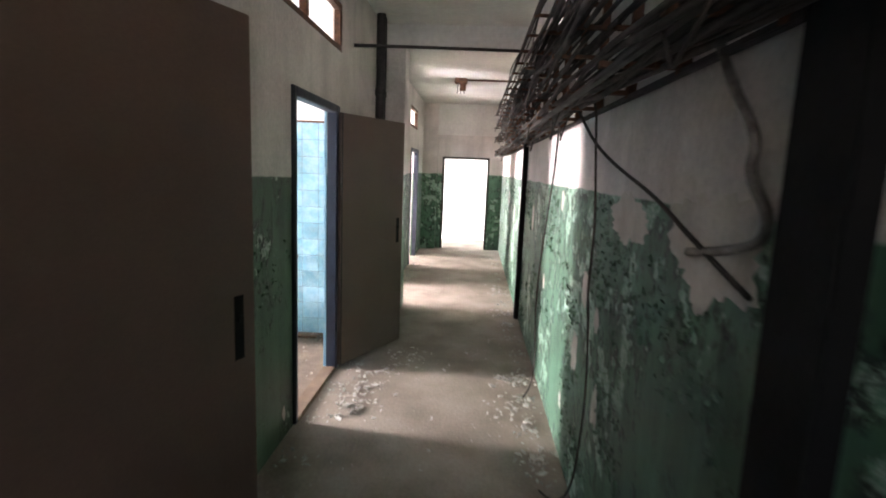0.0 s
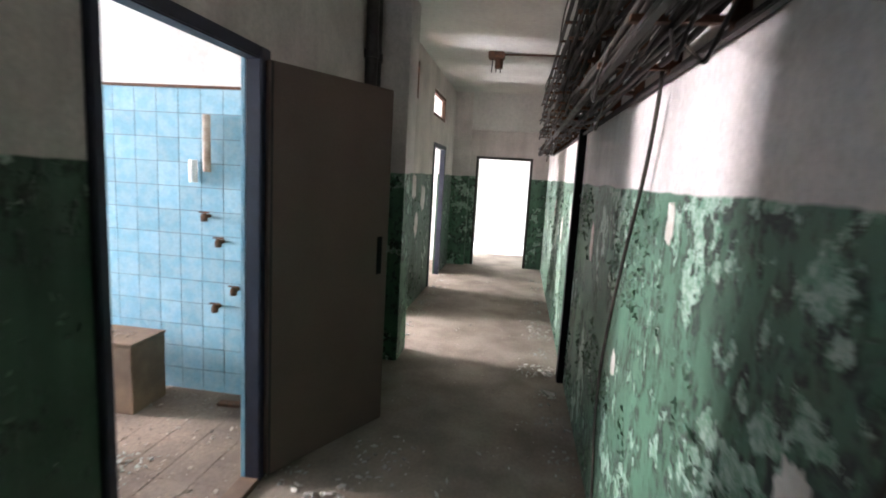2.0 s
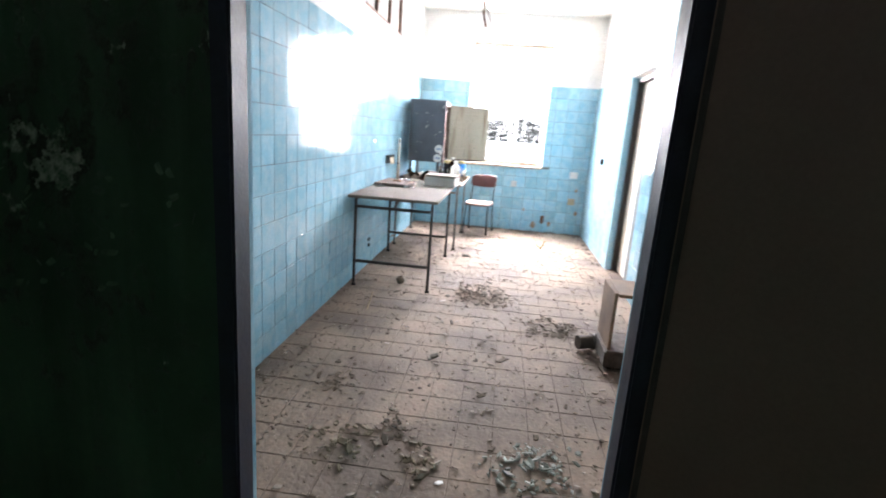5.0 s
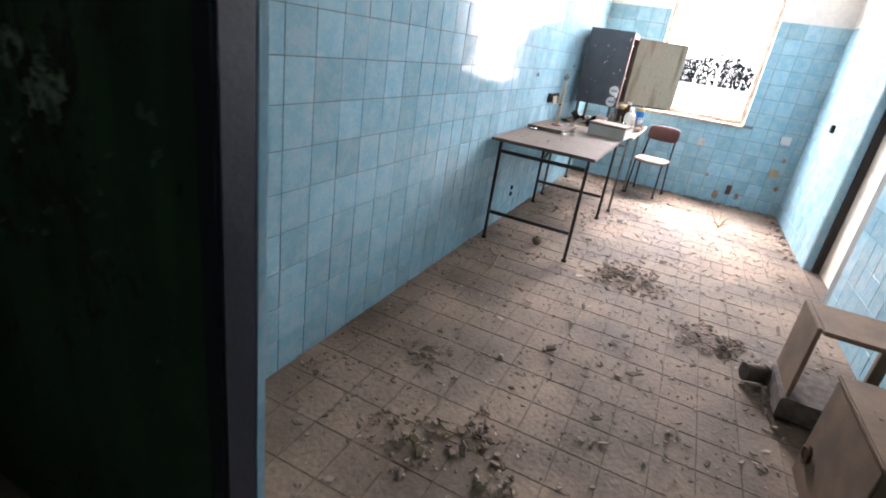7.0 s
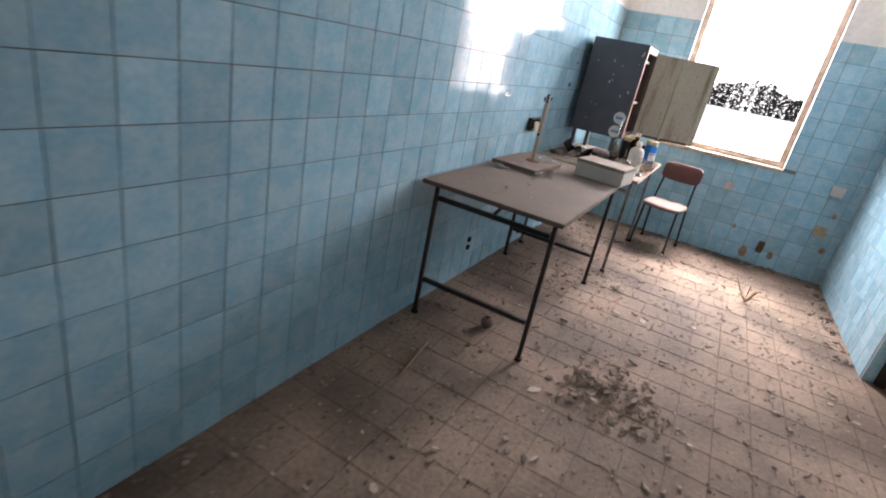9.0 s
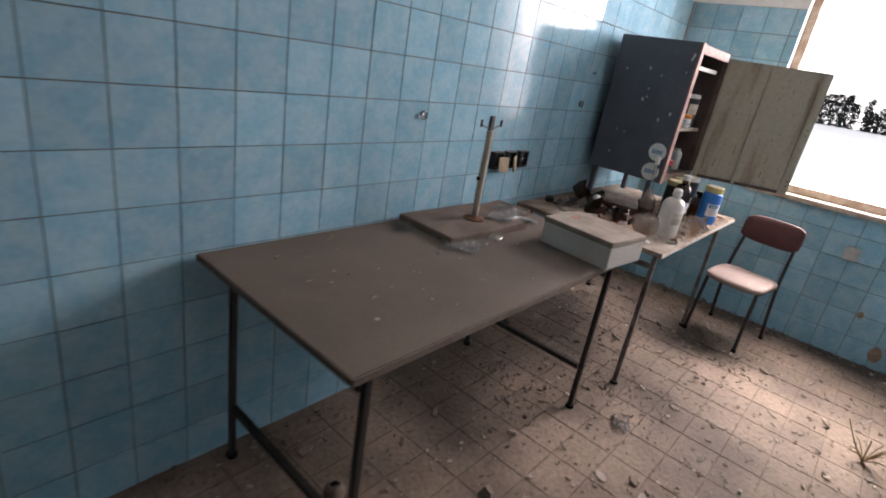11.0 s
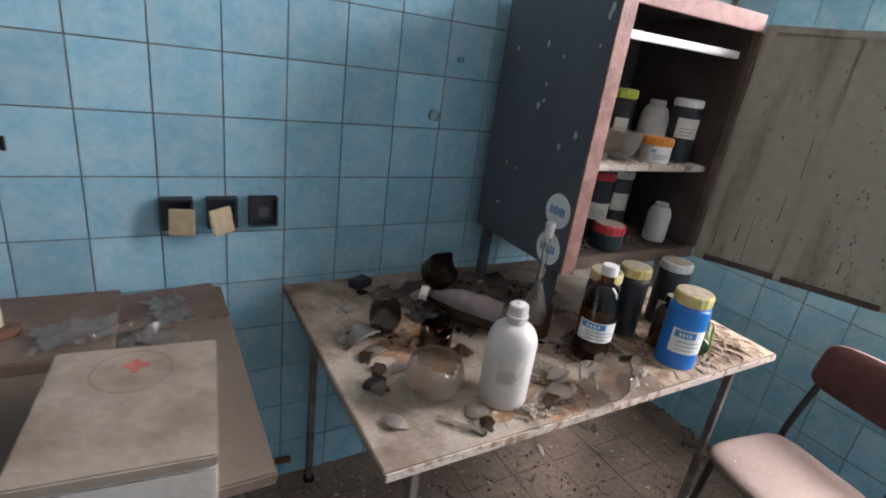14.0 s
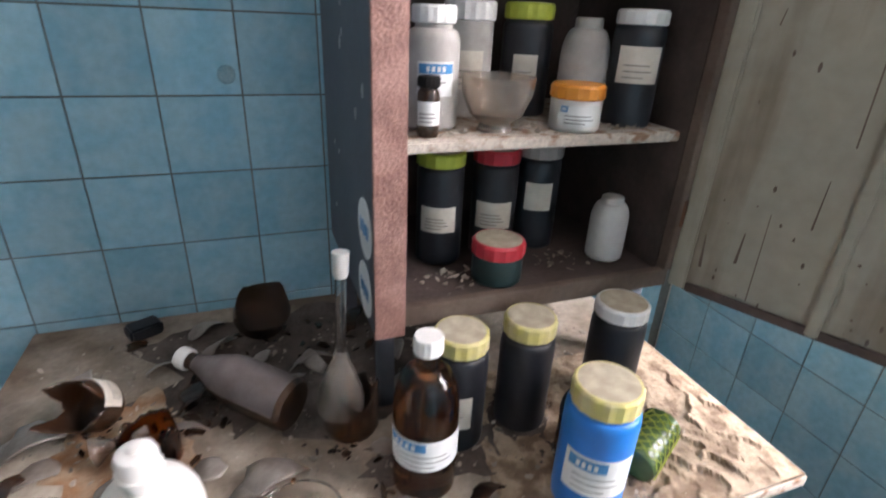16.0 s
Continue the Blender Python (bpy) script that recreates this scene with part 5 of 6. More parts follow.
lying = thing("fallen_bottle", "dusty amber bottle with white cap on its side", "bottle")
lying.matrix_world = pose(-6.432, 0.437, TB + 0.045, 0, 83, -41)
lying_prof = [(0.0, 0.0), (0.041, 0.0), (0.044, 0.01), (0.044, 0.11), (0.04, 0.135), (0.032, 0.155), (0.021, 0.18), (0.0155, 0.2), (0.0155, 0.215), (0.0, 0.215)]
part("body", lathe(bmesh.new(), lying_prof, 32), BG, lying, smooth=True)
part("dust_coat", lathe(bmesh.new(), [(q[0] + 0.0008, q[1]) for q in lying_prof[2:8]], 20, None, 0.27, 0.73), M["dust_grey"], lying, "grey dust along the upper side", smooth=True)
cap(lying, 0.019, 0.214, 0.236, M["white"], dust=False)
funnel = thing("broken_neck", "broken flask neck with a flared mouth", "shard", at=pose(-6.142, 0.425, TB + 0.024, 0, -82, 12))
part("body", lathe(bmesh.new(), [(0.023, 0.0), (0.0215, 0.006), (0.013, 0.016), (0.0085, 0.026), (0.0085, 0.075), (0.0068, 0.075), (0.0068, 0.026), (0.0112, 0.016), (0.0198, 0.006), (0.0215, 0.0), (0.023, 0.0)], 24), DG, funnel, smooth=True)
ring_neck = thing("bottle_neck", "thick rim of a broken glass neck", "shard", at=pose(-6.60, 0.752, TB + 0.0185, 0, 84, -35))
part("body", lathe(bmesh.new(), [(0.0175, 0.0), (0.0175, 0.008), (0.0145, 0.01), (0.014, 0.032), (0.011, 0.032), (0.0115, 0.0), (0.0175, 0.0)], 22), M["clear_glass"], ring_neck, smooth=True)
bm = bmesh.new()
bmesh.ops.create_icosphere(bm, subdivisions=4, radius=0.015)
for v in bm.verts:
    v.co *= 1 + 0.5 * noise.noise(v.co * 70) + 0.3 * noise.noise(v.co * 190)
    v.co.z = max(v.co.z * 0.75, -0.012)
bmesh.ops.translate(bm, vec=(-6.665, 0.722, TB + 0.013), verts=bm.verts)
solid("cotton_tuft", bm, M["cotton"], "tuft of dirty white cotton among the glass", "cotton", smooth=True)

flask = thing("volumetric_flask", "long-necked measuring flask broken at the bulb", "flask", at=pose(-6.505, 0.47, TB + 0.085, 4, -3, 0))
part("neck", lathe(bmesh.new(), [(0.0105, 0.075), (0.0085, 0.1), (0.0085, 0.197), (0.0068, 0.197), (0.0068, 0.1), (0.0088, 0.075), (0.0105, 0.075)], 20), M["clear_glass"], flask, smooth=True)
part("stopper", lathe(bmesh.new(), [(0.0, 0.199), (0.0095, 0.199), (0.0122, 0.206), (0.0132, 0.239), (0.0, 0.241)], 20), M["milky"], flask, "frosted glass stopper", smooth=True)
part("bulb", lathe(bmesh.new(), [(0.0105, 0.074), (0.0135, 0.06), (0.024, 0.035), (0.034, 0.008), (0.038, -0.018), (0.036, -0.034), (0.034, -0.034), (0.035, -0.018), (0.031, 0.008), (0.021, 0.034), (0.0105, 0.06), (0.0085, 0.074)], 26), DG, flask, smooth=True)


for k, (x, y, w, l, tx, ty, tz, dusty) in enumerate([
        (-6.21, 0.215, 0.075, 0.06, 30, 0, 20, 1), (-6.385, 0.245, 0.06, 0.04, 20, 15, 60, 1), (-6.385, 0.545, 0.13, 0.09, 12, 0, 30, 1), (-6.30, 0.50, 0.07, 0.06, 5, 10, 0, 1),
        (-6.07, 0.43, 0.09, 0.06, 8, 0, 10, 1), (-6.05, 0.50, 0.06, 0.05, 0, 8, 50, 0), (-6.10, 0.52, 0.08, 0.05, 6, -8, 20, 1), (-6.19, 0.70, 0.08, 0.06, 4, 0, 20, 1),
        (-6.17, 0.745, 0.05, 0.04, 0, 6, 75, 1), (-6.40, 0.72, 0.11, 0.07, 5, 3, 15, 1), (-6.45, 0.66, 0.10, 0.06, 8, -4, 40, 1), (-6.56, 0.66, 0.09, 0.08, 18, 5, 0, 1),
        (-6.60, 0.74, 0.07, 0.06, 10, 0, 70, 1), (-6.33, 0.60, 0.06, 0.05, 4, 4, 10, 0), (-6.03, 0.36, 0.06, 0.04, 0, 10, 30, 0), (-6.18, 0.49, 0.05, 0.04, 22, 0, 0, 1),
        (-6.055, 0.372, 0.115, 0.075, 6, 4, 25, 1), (-6.30, 0.19, 0.10, 0.07, 35, 0, 60, 1), (-6.43, 0.33, 0.08, 0.05, 25, 10, 20, 1), (-6.04, 0.44, 0.07, 0.04, 10, 0, 60, 0),
        (-6.58, 0.16, 0.11, 0.07, 30, 10, 60, 0), (-6.28, 0.10, 0.10, 0.06, 15, 0, 40, 1), (-6.48, 0.27, 0.10, 0.06, 25, 0, 10, 1),
        (-6.68, 0.66, 0.08, 0.05, 30, 0, 20, 0), (-6.27, 0.32, 0.08, 0.06, 25, 10, 80, 0), (-6.32, 0.27, 0.09, 0.06, 12, 0, 15, 0), (-6.15, 0.12, 0.05, 0.04, 0, 0, 25, 0)]):
    shard((x, y, TB + 0.001), w, l, 0.05, M["dust_shard"] if dusty else BG, "dust-coated glass shard on the table" if dusty else "dark amber glass shard on the table", (tx, ty, tz), seed=40 + k)

rr = random.Random(57)
taken = [(-6.272, 0.672, 0.075), (-6.605, 0.60, 0.07), (-6.125, 0.618, 0.085), (-6.51, 0.735, 0.08), (-6.42, 0.628, 0.07), (-6.222, 0.447, 0.06), (-6.522, 0.462, 0.07), (-6.135, 0.325, 0.07), (-6.38, 0.39, 0.085), (-6.142, 0.425, 0.04)]
spots = []
while len(spots) < 20:
    x, y = rr.uniform(-6.66, -6.0), rr.uniform(0.2, 0.76)
    if all(math.hypot(x - p[0], y - p[1]) > p[2] for p in taken) and all(math.hypot(x - p[0], y - p[1]) > 0.045 for p in spots):
        spots.append((x, y))
for k, (x, y) in enumerate(spots):
    dusty = k % 3 > 0
    shard((x, y, TB + 0.0015), rr.uniform(0.045, 0.085), rr.uniform(0.035, 0.06), rr.uniform(0.03, 0.05), M["dust_shard"] if dusty else BG, "dust-coated glass shard on the table" if dusty else "dark amber glass shard on the table", (rr.uniform(8, 38), rr.uniform(-15, 15), rr.uniform(0, 180)), seed=300 + k)
bowl = thing("glass_bowl", "dirty glass bowl on the cabinet shelf", "bowl", at=pose(-6.785, 0.375, SH) @ Matrix.Scale(1.12, 4))
part("body", lathe(bmesh.new(), [(0.0, 0.004), (0.022, 0.004), (0.024, 0.0), (0.026, 0.0), (0.022, 0.01), (0.038, 0.022), (0.05, 0.05), (0.053, 0.075), (0.05, 0.075), (0.046, 0.05), (0.033, 0.026), (0.0, 0.014)], 26), DG, bowl, smooth=True)
mesh_jar = thing("mesh_sleeved_vial", "green glass cylinder in a net sleeve on its side", "vial", at=pose(-6.905, 0.705, TB + 0.034, 82, 0, -62))
part("body", lathe(bmesh.new(), [(0.0, 0.0), (0.029, 0.0), (0.031, 0.004), (0.031, 0.1), (0.027, 0.1), (0.026, 0.006), (0.0, 0.006)], 24), M["green_glass"], mesh_jar, smooth=True)
bm = bmesh.new()
for s in (-1, 1):
    for k in range(9):
        pts = [Vector((0.0325 * math.cos(2 * math.pi * (k / 9 + s * q / 16)), 0.0325 * math.sin(2 * math.pi * (k / 9 + s * q / 16)), 0.004 + 0.009 * q)) for q in range(11)]
        for a, b in zip(pts, pts[1:]):
            rod(bm, a, b, 0.0007, 4)
part("net", bm, M["lime"], mesh_jar)
triangle = thing("glass_stirrer", "bent dusty glass rod on the table", "glass rod")
part("rod", rod(bmesh.new(), (-6.10, 0.69, TB + 0.006), (-6.165, 0.765, TB + 0.006), 0.006, 8), DG, triangle)
part("rod", rod(bmesh.new(), (-6.165, 0.765, TB + 0.006), (-6.19, 0.725, TB + 0.006), 0.006, 8), DG, triangle)

def blot(name, at, w, l, material, label, seed):
    """A thin patch with an uneven outline lying on a surface: a dried stain, grime, painted shade."""
    n = 48
    bm = bmesh.new()
    ring, foot = [], []
    for k in range(n):
        a = 2 * math.pi * k / n
        f = 1 + 0.55 * noise.noise((1.6 * math.cos(a) + seed, 1.6 * math.sin(a), 0.5)) + 0.3 * noise.noise((6 * math.cos(a), 6 * math.sin(a), seed))
        x, y = at[0] + f * w / 2 * math.cos(a), at[1] + f * l / 2 * math.sin(a)
        ring.append(bm.verts.new((x, y, at[2] + 0.0006)))
        foot.append(bm.verts.new((x, y, at[2])))
    bm.faces.new(ring)
    for k in range(n):
        q = (k + 1) % n
        bm.faces.new((foot[k], foot[q], ring[q], ring[k]))
    return solid(name, bm, material, label, "stain", kind="structure")


blot("stain", (-6.36, 0.70, TB), 0.36, 0.13, M["stain"], "brown stain dried on the tabletop", 2)
# Two dark blots: grime plus the shade by the cabinet, painted into their colour
blot("stain", (-6.45, 0.25, TB), 0.62, 0.42, M["grime_and_shade"], "dark grime and painted cabinet shadow on the back of the tabletop", 5)
blot("stain", (-6.72, 0.55, TB + 0.0007), 0.42, 0.16, M["grime_and_shade"], "dark grime and painted shade under the bottles", 9)
blot("stain", (-6.19, 0.42, TB + 0.0007), 0.2, 0.3, M["stain"], "brown stain dried on the tabletop", 15)
blot("stain", (-6.56, 0.71, TB), 0.16, 0.07, M["stain"], "brown stain dried on the tabletop", 12)

solid("plug_block", box(bmesh.new(), -0.032, 0.032, -0.022, 0.022, 0, 0.028, 0.005, pose(-6.16, 0.075, TB + 0.001, 0, 0, 28)), M["black_plastic"], "small black plastic block by the tiled wall", "plug")

# the swollen end of the second table, its veneer split into overlapping ridges
def swollen_veneer(x0, x1, y0, y1, clear):
    """A sheet of lifted veneer: ridges that rise slowly and break off sharply, flat where things stand."""
    nx, ny = 150, 60
    verts, faces = [], []
    for a in range(nx + 1):
        for b in range(ny + 1):
            x, y = x0 + (x1 - x0) * a / nx, y0 + (y1 - y0) * b / ny
            u = (x0 - x) / 0.05 + 1.7 * noise.noise((x * 5, y * 6, 2.0)) + 0.8 * noise.noise((x * 13, y * 17, 4.0)) + 0.3 * noise.noise((x * 40, y * 45, 6.0))
            f = 1 - (u - math.floor(u))
            lift = 0.0105 * (0.15 + 1.7 * abs(noise.noise((math.floor(u) * 3.1, y * 9, 1.0)))) * (f ** 1.6 if f < 0.93 else (1 - f) / 0.07)
            edge = min(1.0, (x - x0) / 0.02, (x1 - x) / 0.09, (y - y0) / 0.12, (y1 - y) / 0.012)
            for cx, cy, r in clear:
                edge = min(edge, max(0.0, (math.hypot(x - cx, y - cy) - r) / 0.025))
            verts.append((x, y, TB + 0.0009 + 0.0016 * abs(noise.noise((x * 60, y * 60, 7.0))) * edge + lift * max(0.0, edge)))
    for a in range(nx):
        for b in range(ny):
            k = a * (ny + 1) + b
            faces.append((k, k + 1, k + ny + 2, k + ny + 1))
    me = bpy.data.meshes.new("veneer")
    me.from_pydata(verts, [], [f[::-1] for f in faces] if x1 < x0 else faces)
    me.materials.append(M["veneer"])
    return me


sheet = new("swollen_veneer", swollen_veneer(-7.186, -6.70, 0.40, 0.779, [(-6.825, 0.70, 0.05), (-6.805, 0.525, 0.045), (-6.985, 0.525, 0.047), (-6.86, 0.63, 0.04), (-6.683, 0.53, 0.045)]))
sheet.parent = stained_table
sheet["label"] = "swollen brown veneer split into lifted ridges"


def film_scrap(at, w, l, spin, seed, rise=0.018):
    """A crumpled sheet of clear film with a torn outline."""
    rr = random.Random(seed)
    bm = bmesh.new()
    n = 13
    grid = []
    for a in range(n):
        row = []
        for b in range(n):
            u, v = a / (n - 1) - 0.5, b / (n - 1) - 0.5
            edge = 1 + 0.35 * noise.noise((u * 5 + seed, v * 5, 1.0))
            z = rise * (abs(noise.noise((u * 4.5, v * 4.5, seed * 1.7))) * 1.6 + 0.5 * abs(noise.noise((u * 11, v * 11, seed * 0.3))))
            row.append(bm.verts.new((u * w * edge, v * l * edge, z + rr.uniform(0, 0.0015))))
        grid.append(row)
    for a in range(n - 1):
        for b in range(n - 1):
            if (a in (0, n - 2) or b in (0, n - 2)) and rr.random() < 0.45:
                continue
            bm.faces.new((grid[a][b], grid[a + 1][b], grid[a + 1][b + 1], grid[a][b + 1]))
    bmesh.ops.delete(bm, geom=[v for v in bm.verts if not v.link_faces], context="VERTS")
    bmesh.ops.transform(bm, matrix=pose(*at, 0, 0, spin), verts=bm.verts)
    ob = part("film_scrap", bm, M["foil"])
    so = ob.modifiers.new("thickness", "SOLIDIFY")
    so.thickness = 0.0006
    return tagged(ob, "crumpled clear film on the table", "scrap", "film scraps")


for k, (x, y, w, spin) in enumerate([(-5.12, 0.345, 0.15, 30), (-5.07, 0.31, 0.09, 70), (-5.47, 0.25, 0.15, 10), (-5.57, 0.22, 0.16, 50), (-5.645, 0.16, 0.13, 100), (-5.29, 0.35, 0.08, 20), (-5.02, 0.11, 0.09, 60), (-5.62, 0.27, 0.11, 140)]):
    lift = 0.028 if k == 2 else 0.012 if k == 4 else 0
    film_scrap((x, y, TA + 0.001 + lift), w, w * 0.7, spin, 120 + k)
film_scrap((-5.75, 0.9, 0.002), 0.11, 0.08, 30, 140).name = "film_scrap"


def pad(w, l, t, dome, power=3.4):
    """A cushion with rounded corners and a domed top."""
    bm = bmesh.new()
    ring_of = []
    n = 40
    for f, z in ((0.96, 0.0), (1.0, t * 0.35), (0.995, t * 0.65), (0.96, t * 0.92), (0.85, t + dome * 0.4), (0.55, t + dome * 0.85), (0.2, t + dome)):
        ring = []
        for k in range(n):
            a = 2 * math.pi * k / n
            c, d = math.cos(a), math.sin(a)
            g = (abs(c) ** power + abs(d) ** power) ** (-1 / power)
            ring.append(bm.verts.new((f * w / 2 * g * c, f * l / 2 * g * d, z)))
        ring_of.append(ring)
    for lo, hi in zip(ring_of, ring_of[1:]):
        for k in range(n):
            q = (k + 1) % n
            bm.faces.new((lo[k], lo[q], hi[q], hi[k]))
    bm.faces.new(ring_of[-1])
    bm.faces.new(list(reversed(ring_of[0])))
    return bm


# ---- chair ----
chair = thing("chair", "steel tube chair with maroon back and dusty seat", "chair", at=pose(-7.20, 0.935, 0, 0, 0, -9))
bm = pad(0.35, 0.345, 0.03, 0.012, 5.0)
for v in bm.verts:
    v.co.z += 0.25 * max(0.0, v.co.x) ** 2 * -1.2 + 0.18 * v.co.y ** 2
bmesh.ops.translate(bm, vec=(0.0, 0, 0.382), verts=bm.verts)
part("seat", bm, M["seat"], chair, "pale dusty seat pad", smooth=True)
bm = pad(0.155, 0.345, 0.022, 0.006, 6.0)
bmesh.ops.transform(bm, matrix=pose(0, 0, 0, 0, 90, 0), verts=bm.verts)
for v in bm.verts:
    v.co.z += 0.012 * (1 - (v.co.y / 0.17) ** 2) * (1 if v.co.z > 0 else -0.4)
    v.co.x += 0.7 * v.co.y ** 2
bmesh.ops.transform(bm, matrix=pose(-0.255, 0, 0.668, 0, -17, 0), verts=bm.verts)
part("backrest", bm, M["red_vinyl"], chair, "worn maroon backrest", smooth=True)
for s in (-1, 1):
    leg = tube("rear_leg", [(-0.235, s * 0.165, 0.0), (-0.19, s * 0.16, 0.2), (-0.16, s * 0.155, 0.39), (-0.19, s * 0.15, 0.5), (-0.225, s * 0.145, 0.6), (-0.258, s * 0.14, 0.70)], 0.0105, M["steel"], "", "", parent=chair)
    part("foot", rod(bmesh.new(), (-0.235, s * 0.165, 0.0), (-0.231, s * 0.1645, 0.022), 0.0135), M["black"], leg)
    leg = tube("front_leg", [(0.165, s * 0.155, 0.0), (0.145, s * 0.15, 0.2), (0.125, s * 0.145, 0.385)], 0.0105, M["steel"], "", "", parent=chair)
    part("foot", rod(bmesh.new(), (0.165, s * 0.155, 0.0), (0.163, s * 0.1548, 0.022), 0.0135), M["black"], leg)
    part("side_rail", rod(bmesh.new(), (-0.16, s * 0.155, 0.374), (0.125, s * 0.146, 0.372), 0.009, 8), M["steel"], chair)
    part("screw", rod(bmesh.new(), (-0.225, s * 0.14, 0.668), (-0.233, s * 0.14, 0.668), 0.006, 8), M["black"], chair)
part("cross_rail", rod(bmesh.new(), (-0.155, -0.15, 0.37), (-0.155, 0.15, 0.37), 0.008, 8), M["steel"], chair)

# ---- wooden boxes by the inner wall ----
crate = thing("wooden_box", "closed dusty wooden box by the tiled wall", "box", group="wooden boxes", at=pose(-2.73, 2.07, 0, 0, 0, 1))
part("body", box(bmesh.new(), -0.25, 0.25, -0.13, 0.17, 0.0, 0.425, 0.006), M["wood"], crate)
part("lid", box(bmesh.new(), -0.256, 0.256, -0.136, 0.176, 0.4255, 0.443, 0.005), M["wood"], crate)
part("knob", lathe(bmesh.new(), [(0.0, 0.0), (0.035, 0.0), (0.04, 0.012), (0.024, 0.016), (0.022, 0.008), (0.0, 0.008)], 18, pose(-0.18, -0.13, 0.13, 90, 0, 0)), M["rust"], crate, "round metal fitting")
open_box = thing("wooden_box", "open wooden box lying on its side", "box", group="wooden boxes", at=pose(-3.45, 2.1, 0.02, 0, 0, 0))
part("side", box(bmesh.new(), -0.17, 0.15, -0.19, -0.172, 0.101, 0.45, 0.004), M["wood"], open_box)
part("top", box(bmesh.new(), -0.17, 0.17, -0.171, 0.2, 0.43, 0.45, 0.004), M["wood"], open_box)
part("bottom", box(bmesh.new(), -0.149, 0.17, -0.205, 0.2, 0.0, 0.10, 0.006), M["grime_and_shade"], open_box, "dark grimy base")
part("end_batten", box(bmesh.new(), -0.169, -0.135, 0.15, 0.199, 0.101, 0.429, 0.003), M["wood"], open_box)
for x in (-0.15, 0.1):
    part("runner", box(bmesh.new(), x, x + 0.04, -0.18, 0.19, -0.02, -0.0005, 0.003), M["black"], open_box)

solid("pipe_piece", lathe(bmesh.new(), [(0.0, -0.06), (0.05, -0.06), (0.052, -0.05), (0.044, -0.04), (0.044, 0.05), (0.0, 0.05)], 20, pose(-3.56, 1.83, 0.0535, 90, 0, 20)), M["grime_and_shade"], "short grimy pipe piece beside the box", "pipe", smooth=True)

# ---- small fittings on the walls ----
for k, x in enumerate((-5.68, -5.785, -5.888)):
    so = thing("socket", "black wall socket torn open" if k else "black wall socket with its yellowed plate hanging", "socket", group="wall sockets", at=pose(x, 0.001, 0.972))
    bm = bmesh.new()
    for b in ((-0.036, -0.03, -0.04, 0.04), (0.03, 0.036, -0.04, 0.04), (-0.03, 0.03, 0.034, 0.04), (-0.03, 0.03, -0.04, -0.034)):
        box(bm, b[0], b[1], 0.0, 0.03, b[2], b[3])
    box(bm, -0.03, 0.03, 0.0, 0.006, -0.034, 0.034)
    part("casing", bm, M["black_plastic"], so)
    if k < 2:
        part("cover_plate", box(bmesh.new(), -0.03, 0.03, 0.0, 0.008, -0.034, 0.034, 0.003, pose(-0.008 * (1 - 2 * k), 0.05, -0.012, 8, 6 * k, -14 + 40 * k)), M["tan"], so, "yellowed cover plate")
    else:
        part("terminal", box(bmesh.new(), -0.014, 0.014, 0.006, 0.026, -0.014, 0.012, 0.003), M["foil"], so)


def fitting(name, at, axis, size, material, label, category):
    x, y, z = at
    a, b = size
    bm = bmesh.new()
    if axis == "x":
        box(bm, x, x + 0.03, y - a / 2, y + a / 2, z - b / 2, z + b / 2, 0.004)
    elif axis == "y":
        box(bm, x - a / 2, x + a / 2, y, y + 0.03, z - b / 2, z + b / 2, 0.004)
    else:
        box(bm, x - a / 2, x + a / 2, y - 0.03, y, z - b / 2, z + b / 2, 0.004)
    return solid(name, bm, material, label, category)


fitting("outlet", (RX1, 1.376, 0.649), "x", (0.08, 0.08), M["grey_plastic"], "grey wall outlet on the window wall", "socket")
fitting("outlet", (RX1, 2.18, 0.828), "x", (0.1, 0.09), M["milky"], "white wall outlet on the window wall", "socket")
fitting("outlet", (RX1, 2.19, 0.462), "x", (0.09, 0.09), M["tan"], "yellowed wall outlet on the window wall", "socket")
fitting("rust_patch", (RX1 - 0.026, 1.819, 0.177), "x", (0.06, 0.12), M["rust"], "rusty stub of a cut pipe in the wall", "pipe stub")
fitting("switch", (-6.716, RY1, 1.075), "-y", (0.07, 0.07), M["black"], "black light switch on the inner wall", "switch")
fitting("wall_hook", (-3.346, RY1, 1.10), "-y", (0.03, 0.05), M["black"], "black hook on the blue tiles", "hook")
fitting("wall_plate", (-3.732, RY1, 1.08), "-y", (0.07, 0.1), M["rust"], "brown stained plate on the tiles", "plate")
for z in (0.245, 0.19):
    solid("wall_hole", rod(bmesh.new(), (-5.067, 0.0012, z), (-5.067, 0.012, z), 0.018, 12), M["black"], "black pipe stub low in the tiles", "pipe stub", group="pipe stubs")
for x, z, r in ((-5.158, 1.167, 0.017), (-6.382, 1.255, 0.017), (-6.45, 1.42, 0.008), (-5.22, 1.62, 0.008)):
    solid("wall_plug", rod(bmesh.new(), (x, 0.0012, z), (x, 0.012, z), r, 12), M["foil"], "small metal plug in the tiled wall", "plug", group="wall plugs")
for y, z, w in ((1.92, 0.12, 0.05), (2.27, 0.3, 0.045), (1.70, 0.09, 0.07), (2.24, 0.62, 0.035), (1.55, 0.3, 0.03)):
    bm = lathe(bmesh.new(), [(0.0, 0.0), (w * 0.5, 0.0), (w * 0.42, 0.0012), (0.0, 0.0014)], 11, Matrix.Translation((RX1 + 0.0012, y, z)) @ pose(0, 0, 0, 0, 90, 0) @ Matrix.Diagonal((1.5, 1, 1, 1)))
    solid("rust_spot", bm, M["stain"], "rusty brown stain on the blue tiles", "stain", kind="structure")
